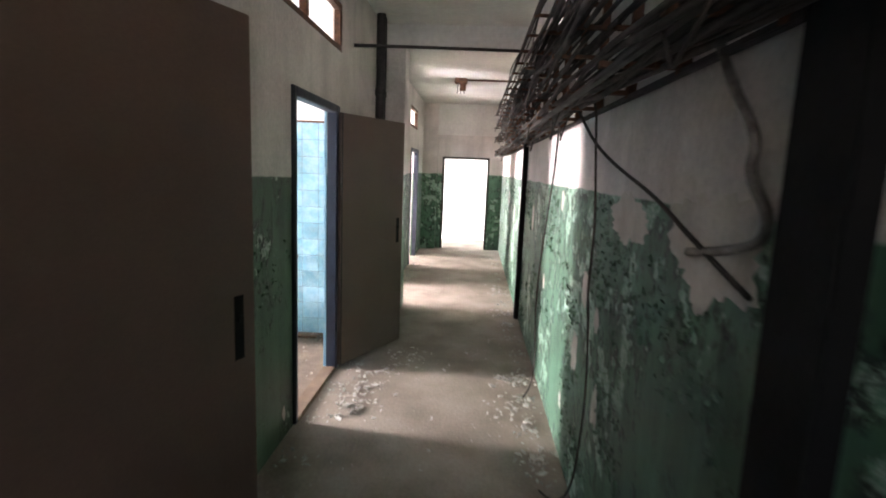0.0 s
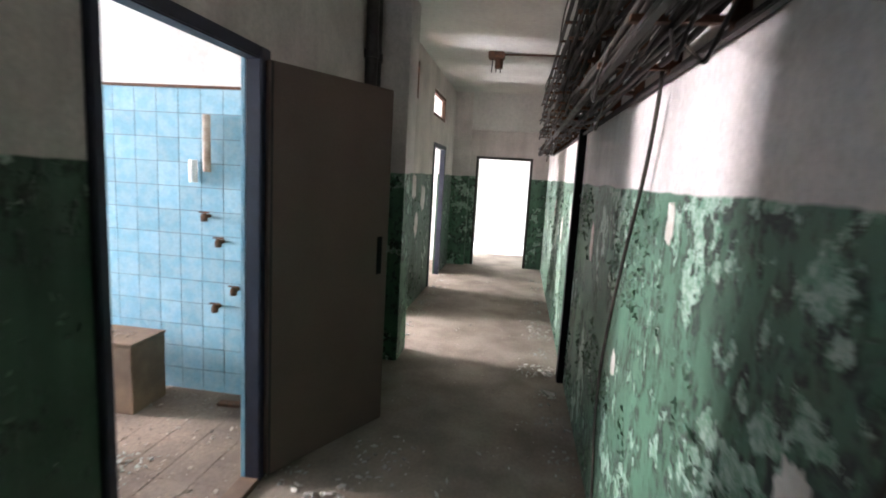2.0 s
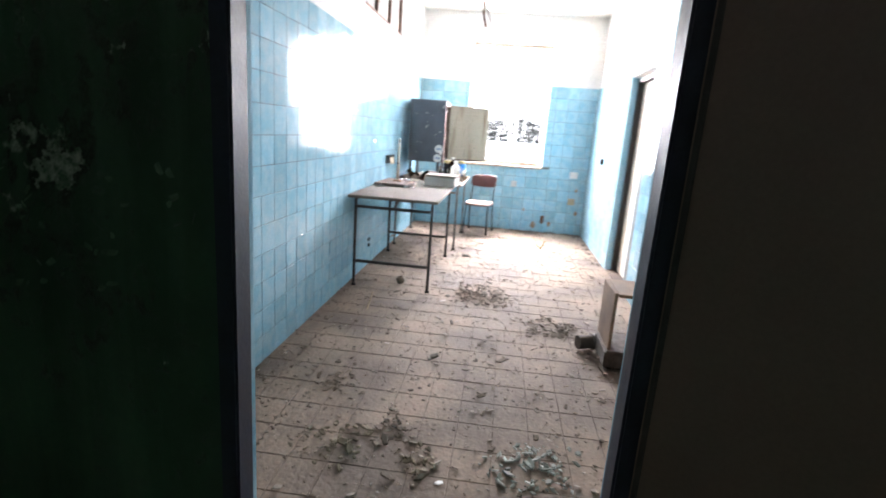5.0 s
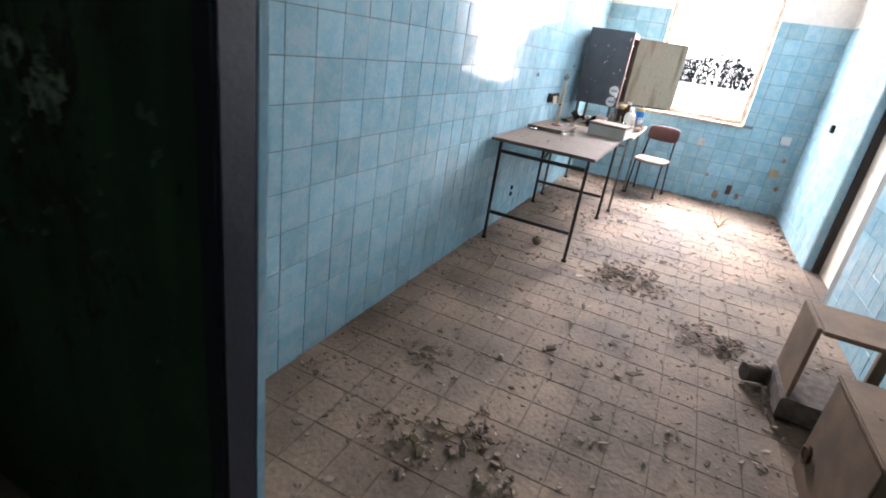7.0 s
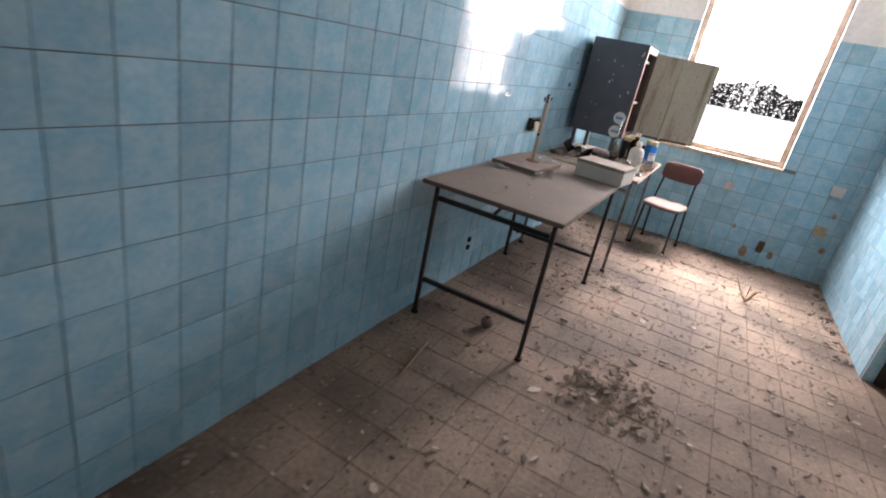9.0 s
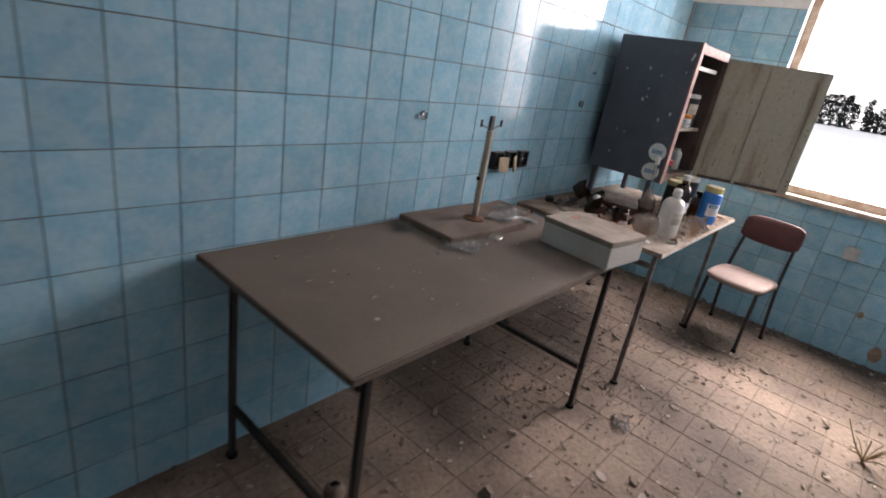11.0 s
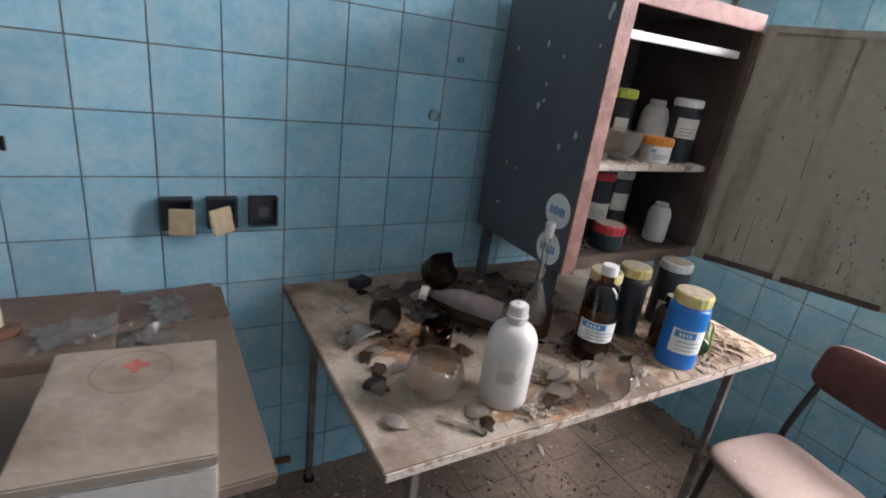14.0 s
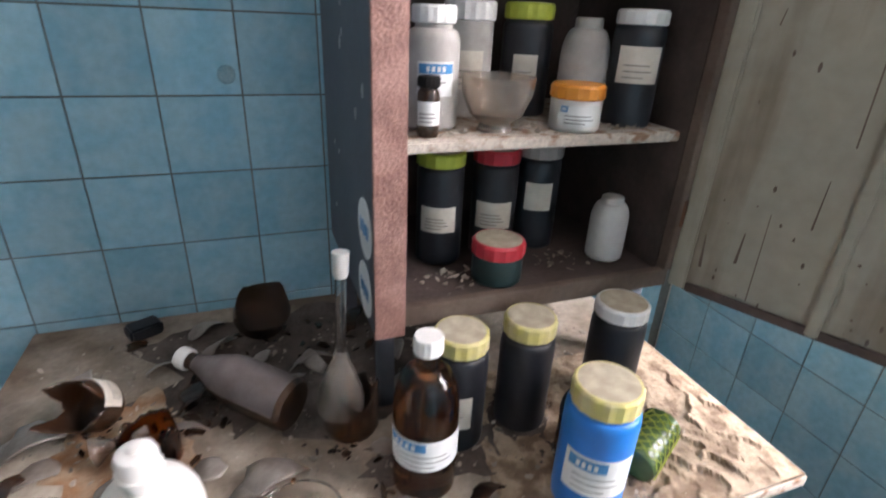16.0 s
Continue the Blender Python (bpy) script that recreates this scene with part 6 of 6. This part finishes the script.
tube("rusty_rod", [(-5.79, 0.03, 0.48), (-5.795, 0.03, 0.3), (-5.80, 0.03, 0.1)], 0.008, M["rust"], "rusty rod leaning on the tiled wall", "rod")
tube("pipe_stub", [(-5.85, 0.06, 0.13), (-5.91, 0.05, 0.12), (-5.97, 0.05, 0.11)], 0.011, M["rust"], "rusty pipe end near the floor", "pipe")

tube("water_pipe", [(-2.238, RY1 - 0.035, 1.82), (-2.238, RY1 - 0.035, 1.6), (-2.238, RY1 - 0.035, 1.47)], 0.024, M["window_wood"], "old insulated pipe end on the blue tiles", "pipe")
tube("water_pipe", [(-2.334, RY1 - 0.03, 1.54), (-2.334, RY1 - 0.03, 1.4)], 0.026, M["milky"], "white pipe sleeve on the blue tiles", "pipe")
for x, z in ((-2.244, 1.189), (-2.148, 1.032), (-2.045, 0.727), (-2.176, 0.603)):
    tap = thing("tap", "corroded brass tap on the blue tiles", "tap", group="taps", at=pose(x, RY1, z))
    part("pipe", rod(bmesh.new(), (0, 0, 0), (0, -0.06, 0), 0.012, 10), M["rust"], tap)
    part("valve", lathe(bmesh.new(), [(0.0, -0.03), (0.02, -0.03), (0.022, 0.0), (0.014, 0.02), (0.0, 0.02)], 12, pose(0, -0.06, 0)), M["rust"], tap)
    part("handle", rod(bmesh.new(), (-0.035, -0.06, 0.028), (0.035, -0.06, 0.028), 0.006, 8), M["rust"], tap)

hang = thing("hanging_lamp_rod", "bent lamp rod hanging from the room ceiling", "lamp rod", at=pose(-6.0, 0.87, RTOP))
tube("rod", [(0, 0, 0), (0.0, 0.01, -0.2), (0.01, -0.02, -0.38), (0.0, 0.03, -0.5)], 0.012, M["rust"], "", "", parent=hang)
tube("wire", [(0, 0.01, -0.3), (0.03, 0.06, -0.42), (0.05, 0.08, -0.47)], 0.006, M["cable"], "", "", parent=hang)


# ---- rubble ----
def heap(name, spots, count, size, material, label, category, seed, kind="stuff", spread=0.16, height=0.05):
    """Many small crumbled pieces lying in heaps or strewn about, one mesh."""
    rr = random.Random(seed)
    verts, faces = [], []
    for k in range(count):
        cx, cy, rad, z = spots[k % len(spots)]
        a = rr.uniform(0, 6.283)
        d = rad * rr.random() ** 0.7 * (0.85 + 0.75 * noise.noise((1.3 * math.cos(a) + cx * 7, 1.3 * math.sin(a) + cy * 7, seed)))
        x, y = cx + d * math.cos(a), cy + d * math.sin(a)
        s = size * (0.3 + 0.5 * rr.random() + 0.8 * rr.random() ** 6)
        lift = z + height * max(0, 1 - (d / rad) ** 1.5) * rr.random()
        turn = Euler((rr.uniform(-0.5, 0.5), rr.uniform(-0.5, 0.5), rr.uniform(0, 6.28))).to_matrix()
        base = len(verts)
        n = rr.choice((4, 5, 6))
        long = rr.uniform(0.8, 1.7)
        ring = [Vector((long * s * rr.uniform(0.6, 1.1) * math.cos(6.283 * q / n), s * 0.75 * rr.uniform(0.6, 1.1) * math.sin(6.283 * q / n), 0)) for q in range(n)]
        th = s * rr.uniform(0.08, 0.4)
        low = 0
        pts = [turn @ p for p in ring] + [turn @ (p * 0.8 + Vector((0, 0, th))) for p in ring]
        low = min(p.z for p in pts)
        verts += [(x + p.x, y + p.y, lift + p.z - low * 0.8) for p in pts]
        faces.append([base + n + q for q in range(n)])
        faces.append([base + n - 1 - q for q in range(n)])
        for q in range(n):
            r2 = (q + 1) % n
            faces.append([base + q, base + r2, base + n + r2, base + n + q])
    me = bpy.data.meshes.new(name)
    me.from_pydata(verts, [], faces)
    me.materials.append(material)
    ob = new(name, me)
    return tagged(ob, label, category, kind=kind)


F0 = 0.001
for k, (x, y, r, m_, n, hgt) in enumerate([(-4.44, 1.12, 0.26, "dirt", 260, 0.07), (-3.85, 1.69, 0.2, "dirt", 150, 0.06), (-2.25, 0.62, 0.15, "moss", 60, 0.04), (-2.4, 0.81, 0.1, "dirt", 36, 0.04),
                                       (-2.27, 1.46, 0.2, "green_chips", 95, 0.03), (-2.2, 0.96, 0.09, "moss", 30, 0.03), (-2.74, 0.48, 0.12, "dirt", 36, 0.03), (-3.42, 1.93, 0.14, "dirt", 90, 0.07)]):
    heap("rubble_heap", [(x, y, r * 1.3, F0)], int(n * 1.5), 0.019, M[m_], "heap of crumbled dirt and plaster on the floor", "rubble", 200 + k, height=hgt * 0.45)
strewn = [(-1.8 - 0.36 * i, 0.2 + 0.33 * j, 0.3, F0) for i in range(17) for j in range(7)]
heap("floor_crumbs", strewn, 4200, 0.0095, M["crumb"], "scattered dirt crumbs on the tiled floor", "debris", 301, height=0.002)
heap("floor_chips", strewn, 1700, 0.016, M["dull_chips"], "scattered plaster chips on the tiled floor", "debris", 302, height=0.002)
heap("floor_clods", strewn, 230, 0.023, M["dirt"], "dry clods of dirt on the tiled floor", "debris", 313, height=0.004)
heap("wall_foot_dirt", [(-1.8 - 0.3 * i, 0.07, 0.12, F0) for i in range(20)], 420, 0.013, M["dirt"], "dirt gathered along the foot of the tiles", "debris", 303, height=0.01)
heap("corner_dirt", [(RX1 + 0.06, 0.2 + 0.25 * i, 0.12, F0) for i in range(9)] + [(-5.95 - 0.25 * i, RY1 - 0.05, 0.1, F0) for i in range(7)] + [(-6.9, 0.5, 0.3, F0), (-6.3, 0.4, 0.3, F0), (-5.7, 0.5, 0.35, F0)], 700, 0.014, M["grime_and_shade"], "dark dirt gathered along the wall foot", "debris", 317, height=0.008)
heap("window_side_dirt", [(-6.2, 0.35, 0.45, F0), (-6.75, 0.5, 0.45, F0), (-7.3, 0.6, 0.35, F0), (-7.35, 1.05, 0.3, F0), (-6.9, 0.95, 0.3, F0), (-6.0, 0.75, 0.3, F0), (-5.6, 0.35, 0.35, F0), (-7.5, 1.6, 0.25, F0)], 4200, 0.0055, M["crumb_dark"], "dark dirt strewn under the tables and the chair", "debris", 318, height=0.004)
heap("table_crumbs", [(-6.1 - 0.15 * i, 0.2 + 0.17 * j, 0.13, TB) for i in range(7) for j in range(4)], 1100, 0.006, M["dull_chips"], "glass crumbs and plaster flakes on the table", "debris", 304, height=0.002)
heap("dark_glass_bits", [(-6.13, 0.36, 0.09, TB), (-6.25, 0.42, 0.1, TB), (-6.33, 0.28, 0.1, TB), (-6.48, 0.5, 0.08, TB), (-6.42, 0.18, 0.12, TB), (-6.6, 0.25, 0.12, TB), (-6.55, 0.62, 0.07, TB)], 130, 0.013, BG, "dark amber glass bits among dust on the table", "debris", 314, height=0.015)
heap("stain_flakes", [(-6.37, 0.73, 0.08, TB), (-6.46, 0.70, 0.09, TB), (-6.3, 0.735, 0.05, TB)], 170, 0.010, M["dull_chips"], "flaked tabletop crumbs beside the bottle", "debris", 305, height=0.008)
heap("table_dust_bits", [(-4.5 - 0.22 * i, 0.15 + 0.2 * j, 0.16, TA) for i in range(6) for j in range(3)], 60, 0.008, M["dull_chips"], "small flakes on the dusty table", "debris", 306, height=0.001)
heap("shelf_flakes", [(-6.7, 0.36, 0.05, SH), (-6.85, 0.38, 0.05, SH), (-7.02, 0.385, 0.04, SH), (-6.72, 0.38, 0.06, LO), (-6.95, 0.36, 0.06, LO)], 150, 0.008, M["dull_chips"], "flaked paint on the cabinet shelves", "debris", 307, height=0.004)
heap("seat_crumbs", [(-7.17, 0.95, 0.13, 0.4135)], 130, 0.006, M["chips"], "plaster crumbs on the chair seat", "debris", 308, height=0.001)
heap("box_crumbs", [(-2.74, 2.08, 0.1, 0.444), (-2.87, 2.1, 0.08, 0.444), (-2.6, 2.08, 0.08, 0.444)], 70, 0.011, M["dirt"], "plaster crumbs on the wooden box", "debris", 309, height=0.002)
heap("corridor_chips", [(-1.32, -2 + 0.45 * i, 0.16, F0) for i in range(21)] + [(0.02, -2 + 0.45 * i, 0.16, F0) for i in range(21)], 900, 0.017, M["green_chips"], "flaked paint along the corridor walls", "debris", 310, height=0.008)
heap("corridor_flakes", [(-1.2, 0.9, 0.3, F0), (-1.15, 1.3, 0.35, F0), (-0.05, 1.0, 0.22, F0), (0.0, 1.5, 0.2, F0), (0.02, 0.4, 0.15, F0), (-0.9, 1.9, 0.3, F0), (-0.02, 3.4, 0.2, F0), (0.0, 4.5, 0.2, F0)], 420, 0.02, M["chips"], "white plaster flakes on the corridor floor", "debris", 311, height=0.008)
heap("corridor_shards", [(0.02, 0.75, 0.1, F0), (-0.04, 1.1, 0.12, F0), (-0.1, 1.45, 0.12, F0), (0.04, 2.9, 0.08, F0), (-1.15, 0.85, 0.12, F0), (-1.1, 1.15, 0.12, F0), (-1.05, 1.45, 0.12, F0)], 46, 0.042, M["chips"], "large flat plaster shards beside the corridor walls", "debris", 331, height=0.012)
heap("corridor_crumbs", [(-1.3 + 0.32 * (i % 5), -2.5 + 0.25 * i, 0.4, F0) for i in range(42)], 420, 0.010, M["chips"], "plaster crumbs on the corridor floor", "debris", 312, height=0.001)

for k, (x, y, w, m_) in enumerate([(-4.21, 0.84, 0.13, "dull_chips"), (-5.38, 0.98, 0.1, "dull_chips"), (-5.40, 1.14, 0.12, "dull_chips"), (-5.61, 1.43, 0.1, "dull_chips"), (-2.1, 1.08, 0.06, "label_white"), (-1.2, 0.72, 0.1, "label_white"), (-1.22, 1.05, 0.12, "dull_chips"), (-3.3, 0.6, 0.08, "dull_chips")]):
    ob = shard((x, y, F0 + 0.001), w * 0.75, w * 0.4, 0.4, M[m_], "torn scrap of paper on the floor", (rng.uniform(-4, 4), rng.uniform(-4, 4), rng.uniform(0, 180)), seed=160 + k, group="paper scraps")
    ob.name, ob["category"] = "paper_scrap", "paper"
tube("stick", [(-3.84, 0.331, 0.008), (-4.0, 0.31, 0.02), (-4.14, 0.294, 0.035)], 0.006, M["twig"], "thin dry stick on the floor", "stick")
shell("clod", (-4.546, 0.43, 0.0), 0.035, 0.9, M["dirt"], "dark clod of dirt under the table", "clod", 0.1, seed=77)
plant = thing("dry_plant", "dry twiggy weed on the tiled floor", "plant", at=pose(-6.47, 1.74, 0.0))
for k in range(12):
    a = rng.uniform(0, 6.28)
    d = rng.uniform(0.04, 0.11)
    tube("stem", [(0, 0, 0), (d * 0.5 * math.cos(a), d * 0.5 * math.sin(a), rng.uniform(0.05, 0.1)), (d * math.cos(a), d * math.sin(a), rng.uniform(0.04, 0.17))], 0.003, M["twig"], "", "", parent=plant)
base_board = solid("fallen_board", box(bmesh.new(), -0.14, 0.14, -0.03, 0.03, 0.0, 0.018, 0.003, pose(-1.95, 2.22, 0.001, 0, 0, 4)), M["rust"], "dark strip of wood on the floor", "board")

# ---- outside ----
rr = random.Random(9)
verts, faces = [], []
for k in range(90000):
    trunk = rr.randrange(-52, 49)
    y0 = trunk * 1.45 + 0.9 * noise.noise((trunk * 3.7, 0.5, 0))
    tall = 6.2 + 2.6 * noise.noise((y0 * 0.12, 0, 0)) + 2.4 * noise.noise((trunk * 1.9, 3, 0))
    h = rr.random()
    y = y0 + rr.gauss(0, 0.32 + 0.8 * h * (1 - h * 0.75))
    z = -0.5 + tall * h
    x = -150 + rr.uniform(-2, 2)
    s = rr.uniform(0.12, 0.33)
    b0 = len(verts)
    for q in range(3):
        verts.append((x + rr.uniform(-s, s), y + rr.uniform(-s, s), z + rr.uniform(-s, s) * 1.6))
    faces.append((b0, b0 + 1, b0 + 2))
me = bpy.data.meshes.new("tree_row")
me.from_pydata(verts, [], faces)
me.materials.append(M["hedge"])
tagged(new("tree_row", me), "dark ragged row of far trees", "trees", kind="stuff")


glow = bpy.data.materials.new("white_overcast_sky")
glow.use_nodes = True
gb = glow.node_tree.nodes["Principled BSDF"]
gb.inputs["Base Color"].default_value = (0.8, 0.8, 0.8, 1)
gb.inputs["Emission Color"].default_value = (1.0, 0.985, 0.98, 1)
gb.inputs["Emission Strength"].default_value = 2.6
structure("backdrop", box(bmesh.new(), -191, -190, -260, 260, -0.5, 170), glow, "plain white overcast sky far away", "backdrop")


# ---- tiles, piece by piece ----
def tile_mesh(name, w, h, t, bev, material):
    verts = []
    for inset, z in ((0, 0), (0, t - bev), (bev, t)):
        verts += [(-w / 2 + inset, -h / 2 + inset, z), (w / 2 - inset, -h / 2 + inset, z), (w / 2 - inset, h / 2 - inset, z), (-w / 2 + inset, h / 2 - inset, z)]
    faces = [(8, 9, 10, 11)]
    for a in (0, 4):
        faces += [(a + q, a + (q + 1) % 4, a + 4 + (q + 1) % 4, a + 4 + q) for q in range(4)]
    me = bpy.data.meshes.new(name)
    me.from_pydata(verts, [], faces)
    me.materials.append(material)
    return me


def join_tiles(name, places, me_src, material, parent, label):
    src_v = [v.co.copy() for v in me_src.vertices]
    src_f = [tuple(p.vertices) for p in me_src.polygons]
    vs, fs = [], []
    for m in places:
        b0 = len(vs)
        vs += [m @ v for v in src_v]
        fs += [tuple(i + b0 for i in f) for f in src_f]
    me = bpy.data.meshes.new(name)
    me.from_pydata(vs, [], fs)
    me.materials.append(material)
    ob = new(name, me)
    ob.parent = parent
    tagged(ob, label, kind="stuff")


rt = random.Random(21)
G = 0.0035
wt = tile_mesh("tile", PITCH - G, PITCH - G, 0.008, 0.0004, M["tile"])
ft_ = tile_mesh("floor_tile", 0.20 - 0.004, 0.16 - 0.004, 0.012, 0.001, M["floor_tile"])


def jitter(a=0.65):
    return pose(0, 0, rt.uniform(-0.0004, 0.0004), rt.uniform(-a, a), rt.uniform(-a, a), 0)


rows = range(ROWS)
single, joined = [], []
for c in range(-23, 18):
    for r in rows:
        x, z = COL0 - PITCH * (c + 0.5), ROW0 + PITCH * (r + 0.5)
        if not RX1 + 0.07 < x < RX0 - 0.05:
            continue
        m = pose(x, -0.008, z, 90, 0, 180) @ jitter()
        (single if c >= -1 else joined).append(m)
structure("grout_north", box(bmesh.new(), RX1, RX0, -0.0079, -0.0032, 0.0, TILED), M["grout"], "grey grout behind the blue tiles", "grout")
for m in single:
    ob = new("tile", wt)
    ob.parent = wall_tiled
    ob.matrix_local = m
start_w = RX0 - max(m.translation.x for m in joined) - PITCH / 2 - 0.003
start_cut = tile_mesh("cut_tile", start_w, PITCH - G, 0.008, 0.0008, M["tile"])
for r in rows:
    ob = new("tile", start_cut)
    ob.parent = wall_tiled
    ob.matrix_local = pose(RX0 - 0.001 - start_w / 2, -0.008, ROW0 + PITCH * (r + 0.5), 90, 0, 180) @ jitter()
join_tiles("tiles", joined, wt, M["tile_far"], wall_tiled, "blue glazed wall tiles nearer the doorway")

structure("grout_west", wall("x", RX1 - 0.0079, RX1 - 0.0032, 0.0, RY1, 0.0, TILED, [WIN]), M["grout"], "grey grout behind the window wall tiles", "grout")
for c in range(15):
    for r in rows:
        y, z = PITCH * (c + 0.5), ROW0 + PITCH * (r + 0.5)
        if 4 <= c < 12 and r >= 5:
            continue
        ob = new("tile", wt)
        ob.parent = wall_window
        ob.matrix_local = pose(RX1 - 0.008, y, z, 90, 0, 90) @ jitter()
left_w, right_w = WIN[0] - 4 * PITCH - 0.004, 12 * PITCH - WIN[1] - 0.004
cuts = [(tile_mesh("cut_tile", left_w, PITCH - G, 0.008, 0.0016, M["tile"]), WIN[0] - 0.001 - left_w / 2, r) for r in range(6, ROWS)]
cuts += [(tile_mesh("cut_tile", right_w, PITCH - G, 0.008, 0.0016, M["tile"]), WIN[1] + 0.001 + right_w / 2, r) for r in range(6, ROWS)]
for me, y, r in cuts:
    ob = new("tile", me)
    ob.parent = wall_window
    ob.matrix_local = pose(RX1 - 0.008, y, ROW0 + PITCH * (r + 0.5), 90, 0, 90) @ jitter()
low_h = WIN[2] - (ROW0 + 5 * PITCH) - 0.004
low_cut = tile_mesh("cut_tile", PITCH - G, low_h, 0.008, 0.0016, M["tile"])
for c in range(4, 12):
    ob = new("tile", low_cut)
    ob.parent = wall_window
    ob.matrix_local = pose(RX1 - 0.008, PITCH * (c + 0.5), ROW0 + 5 * PITCH + 0.001 + low_h / 2, 90, 0, 90) @ jitter()
edge_w = RY1 - 15 * PITCH - 0.005
edge_cut = tile_mesh("cut_tile", edge_w, PITCH - G, 0.008, 0.0008, M["tile"])
corner_cut = tile_mesh("cut_tile", 0.09, PITCH - G, 0.008, 0.0008, M["tile"])
for r in rows:
    ob = new("tile", edge_cut)
    ob.parent = wall_window
    ob.matrix_local = pose(RX1 - 0.008, 15 * PITCH + 0.001 + edge_w / 2, ROW0 + PITCH * (r + 0.5), 90, 0, 90) @ jitter()
    ob = new("tile", corner_cut)
    ob.parent = wall_inner
    ob.matrix_local = pose(RX1 + 0.051, RY1 + 0.008, ROW0 + PITCH * (r + 0.5), 90, 0, 0) @ jitter()
structure("grout_inner", wall("y", RY1 + 0.0032, RY1 + 0.0079, RX1, RX0, 0.0, TILED, [INNER]), M["grout"], "grey grout behind the inner wall tiles", "grout")
places = []
for c in range(40):
    for r in rows:
        x, z = RX0 - PITCH * (c + 0.5), ROW0 + PITCH * (r + 0.5)
        if INNER[0] - 0.07 < x < INNER[1] + 0.07 and z < INNER[3] + 0.05:
            continue
        if x > RX1 + 0.07:
            places.append(pose(x, RY1 + 0.008, z, 90, 0, 0) @ jitter())
join_tiles("tiles", places, wt, M["tile_far"], wall_inner, "blue glazed tiles of the inner wall")
floor_room = bpy.data.objects["floor_room"]
near, far_ = [], []
for i in range(30):
    for j in range(15):
        x, y = RX0 - 0.2 * (i + 0.5), 0.16 * (j + 0.5) - 0.01
        m = pose(x, y, -0.012) @ pose(0, 0, rt.uniform(-0.0006, 0.0006), rt.uniform(-0.22, 0.22), rt.uniform(-0.22, 0.22), 0)
        (near if i < 20 else far_).append(m)
for m in near:
    ob = new("floor_tile", ft_)
    ob.parent = floor_room
    ob.matrix_local = m
join_tiles("floor_tiles", far_, ft_, M["floor_tile_far"], floor_room, "brown floor tiles towards the window")
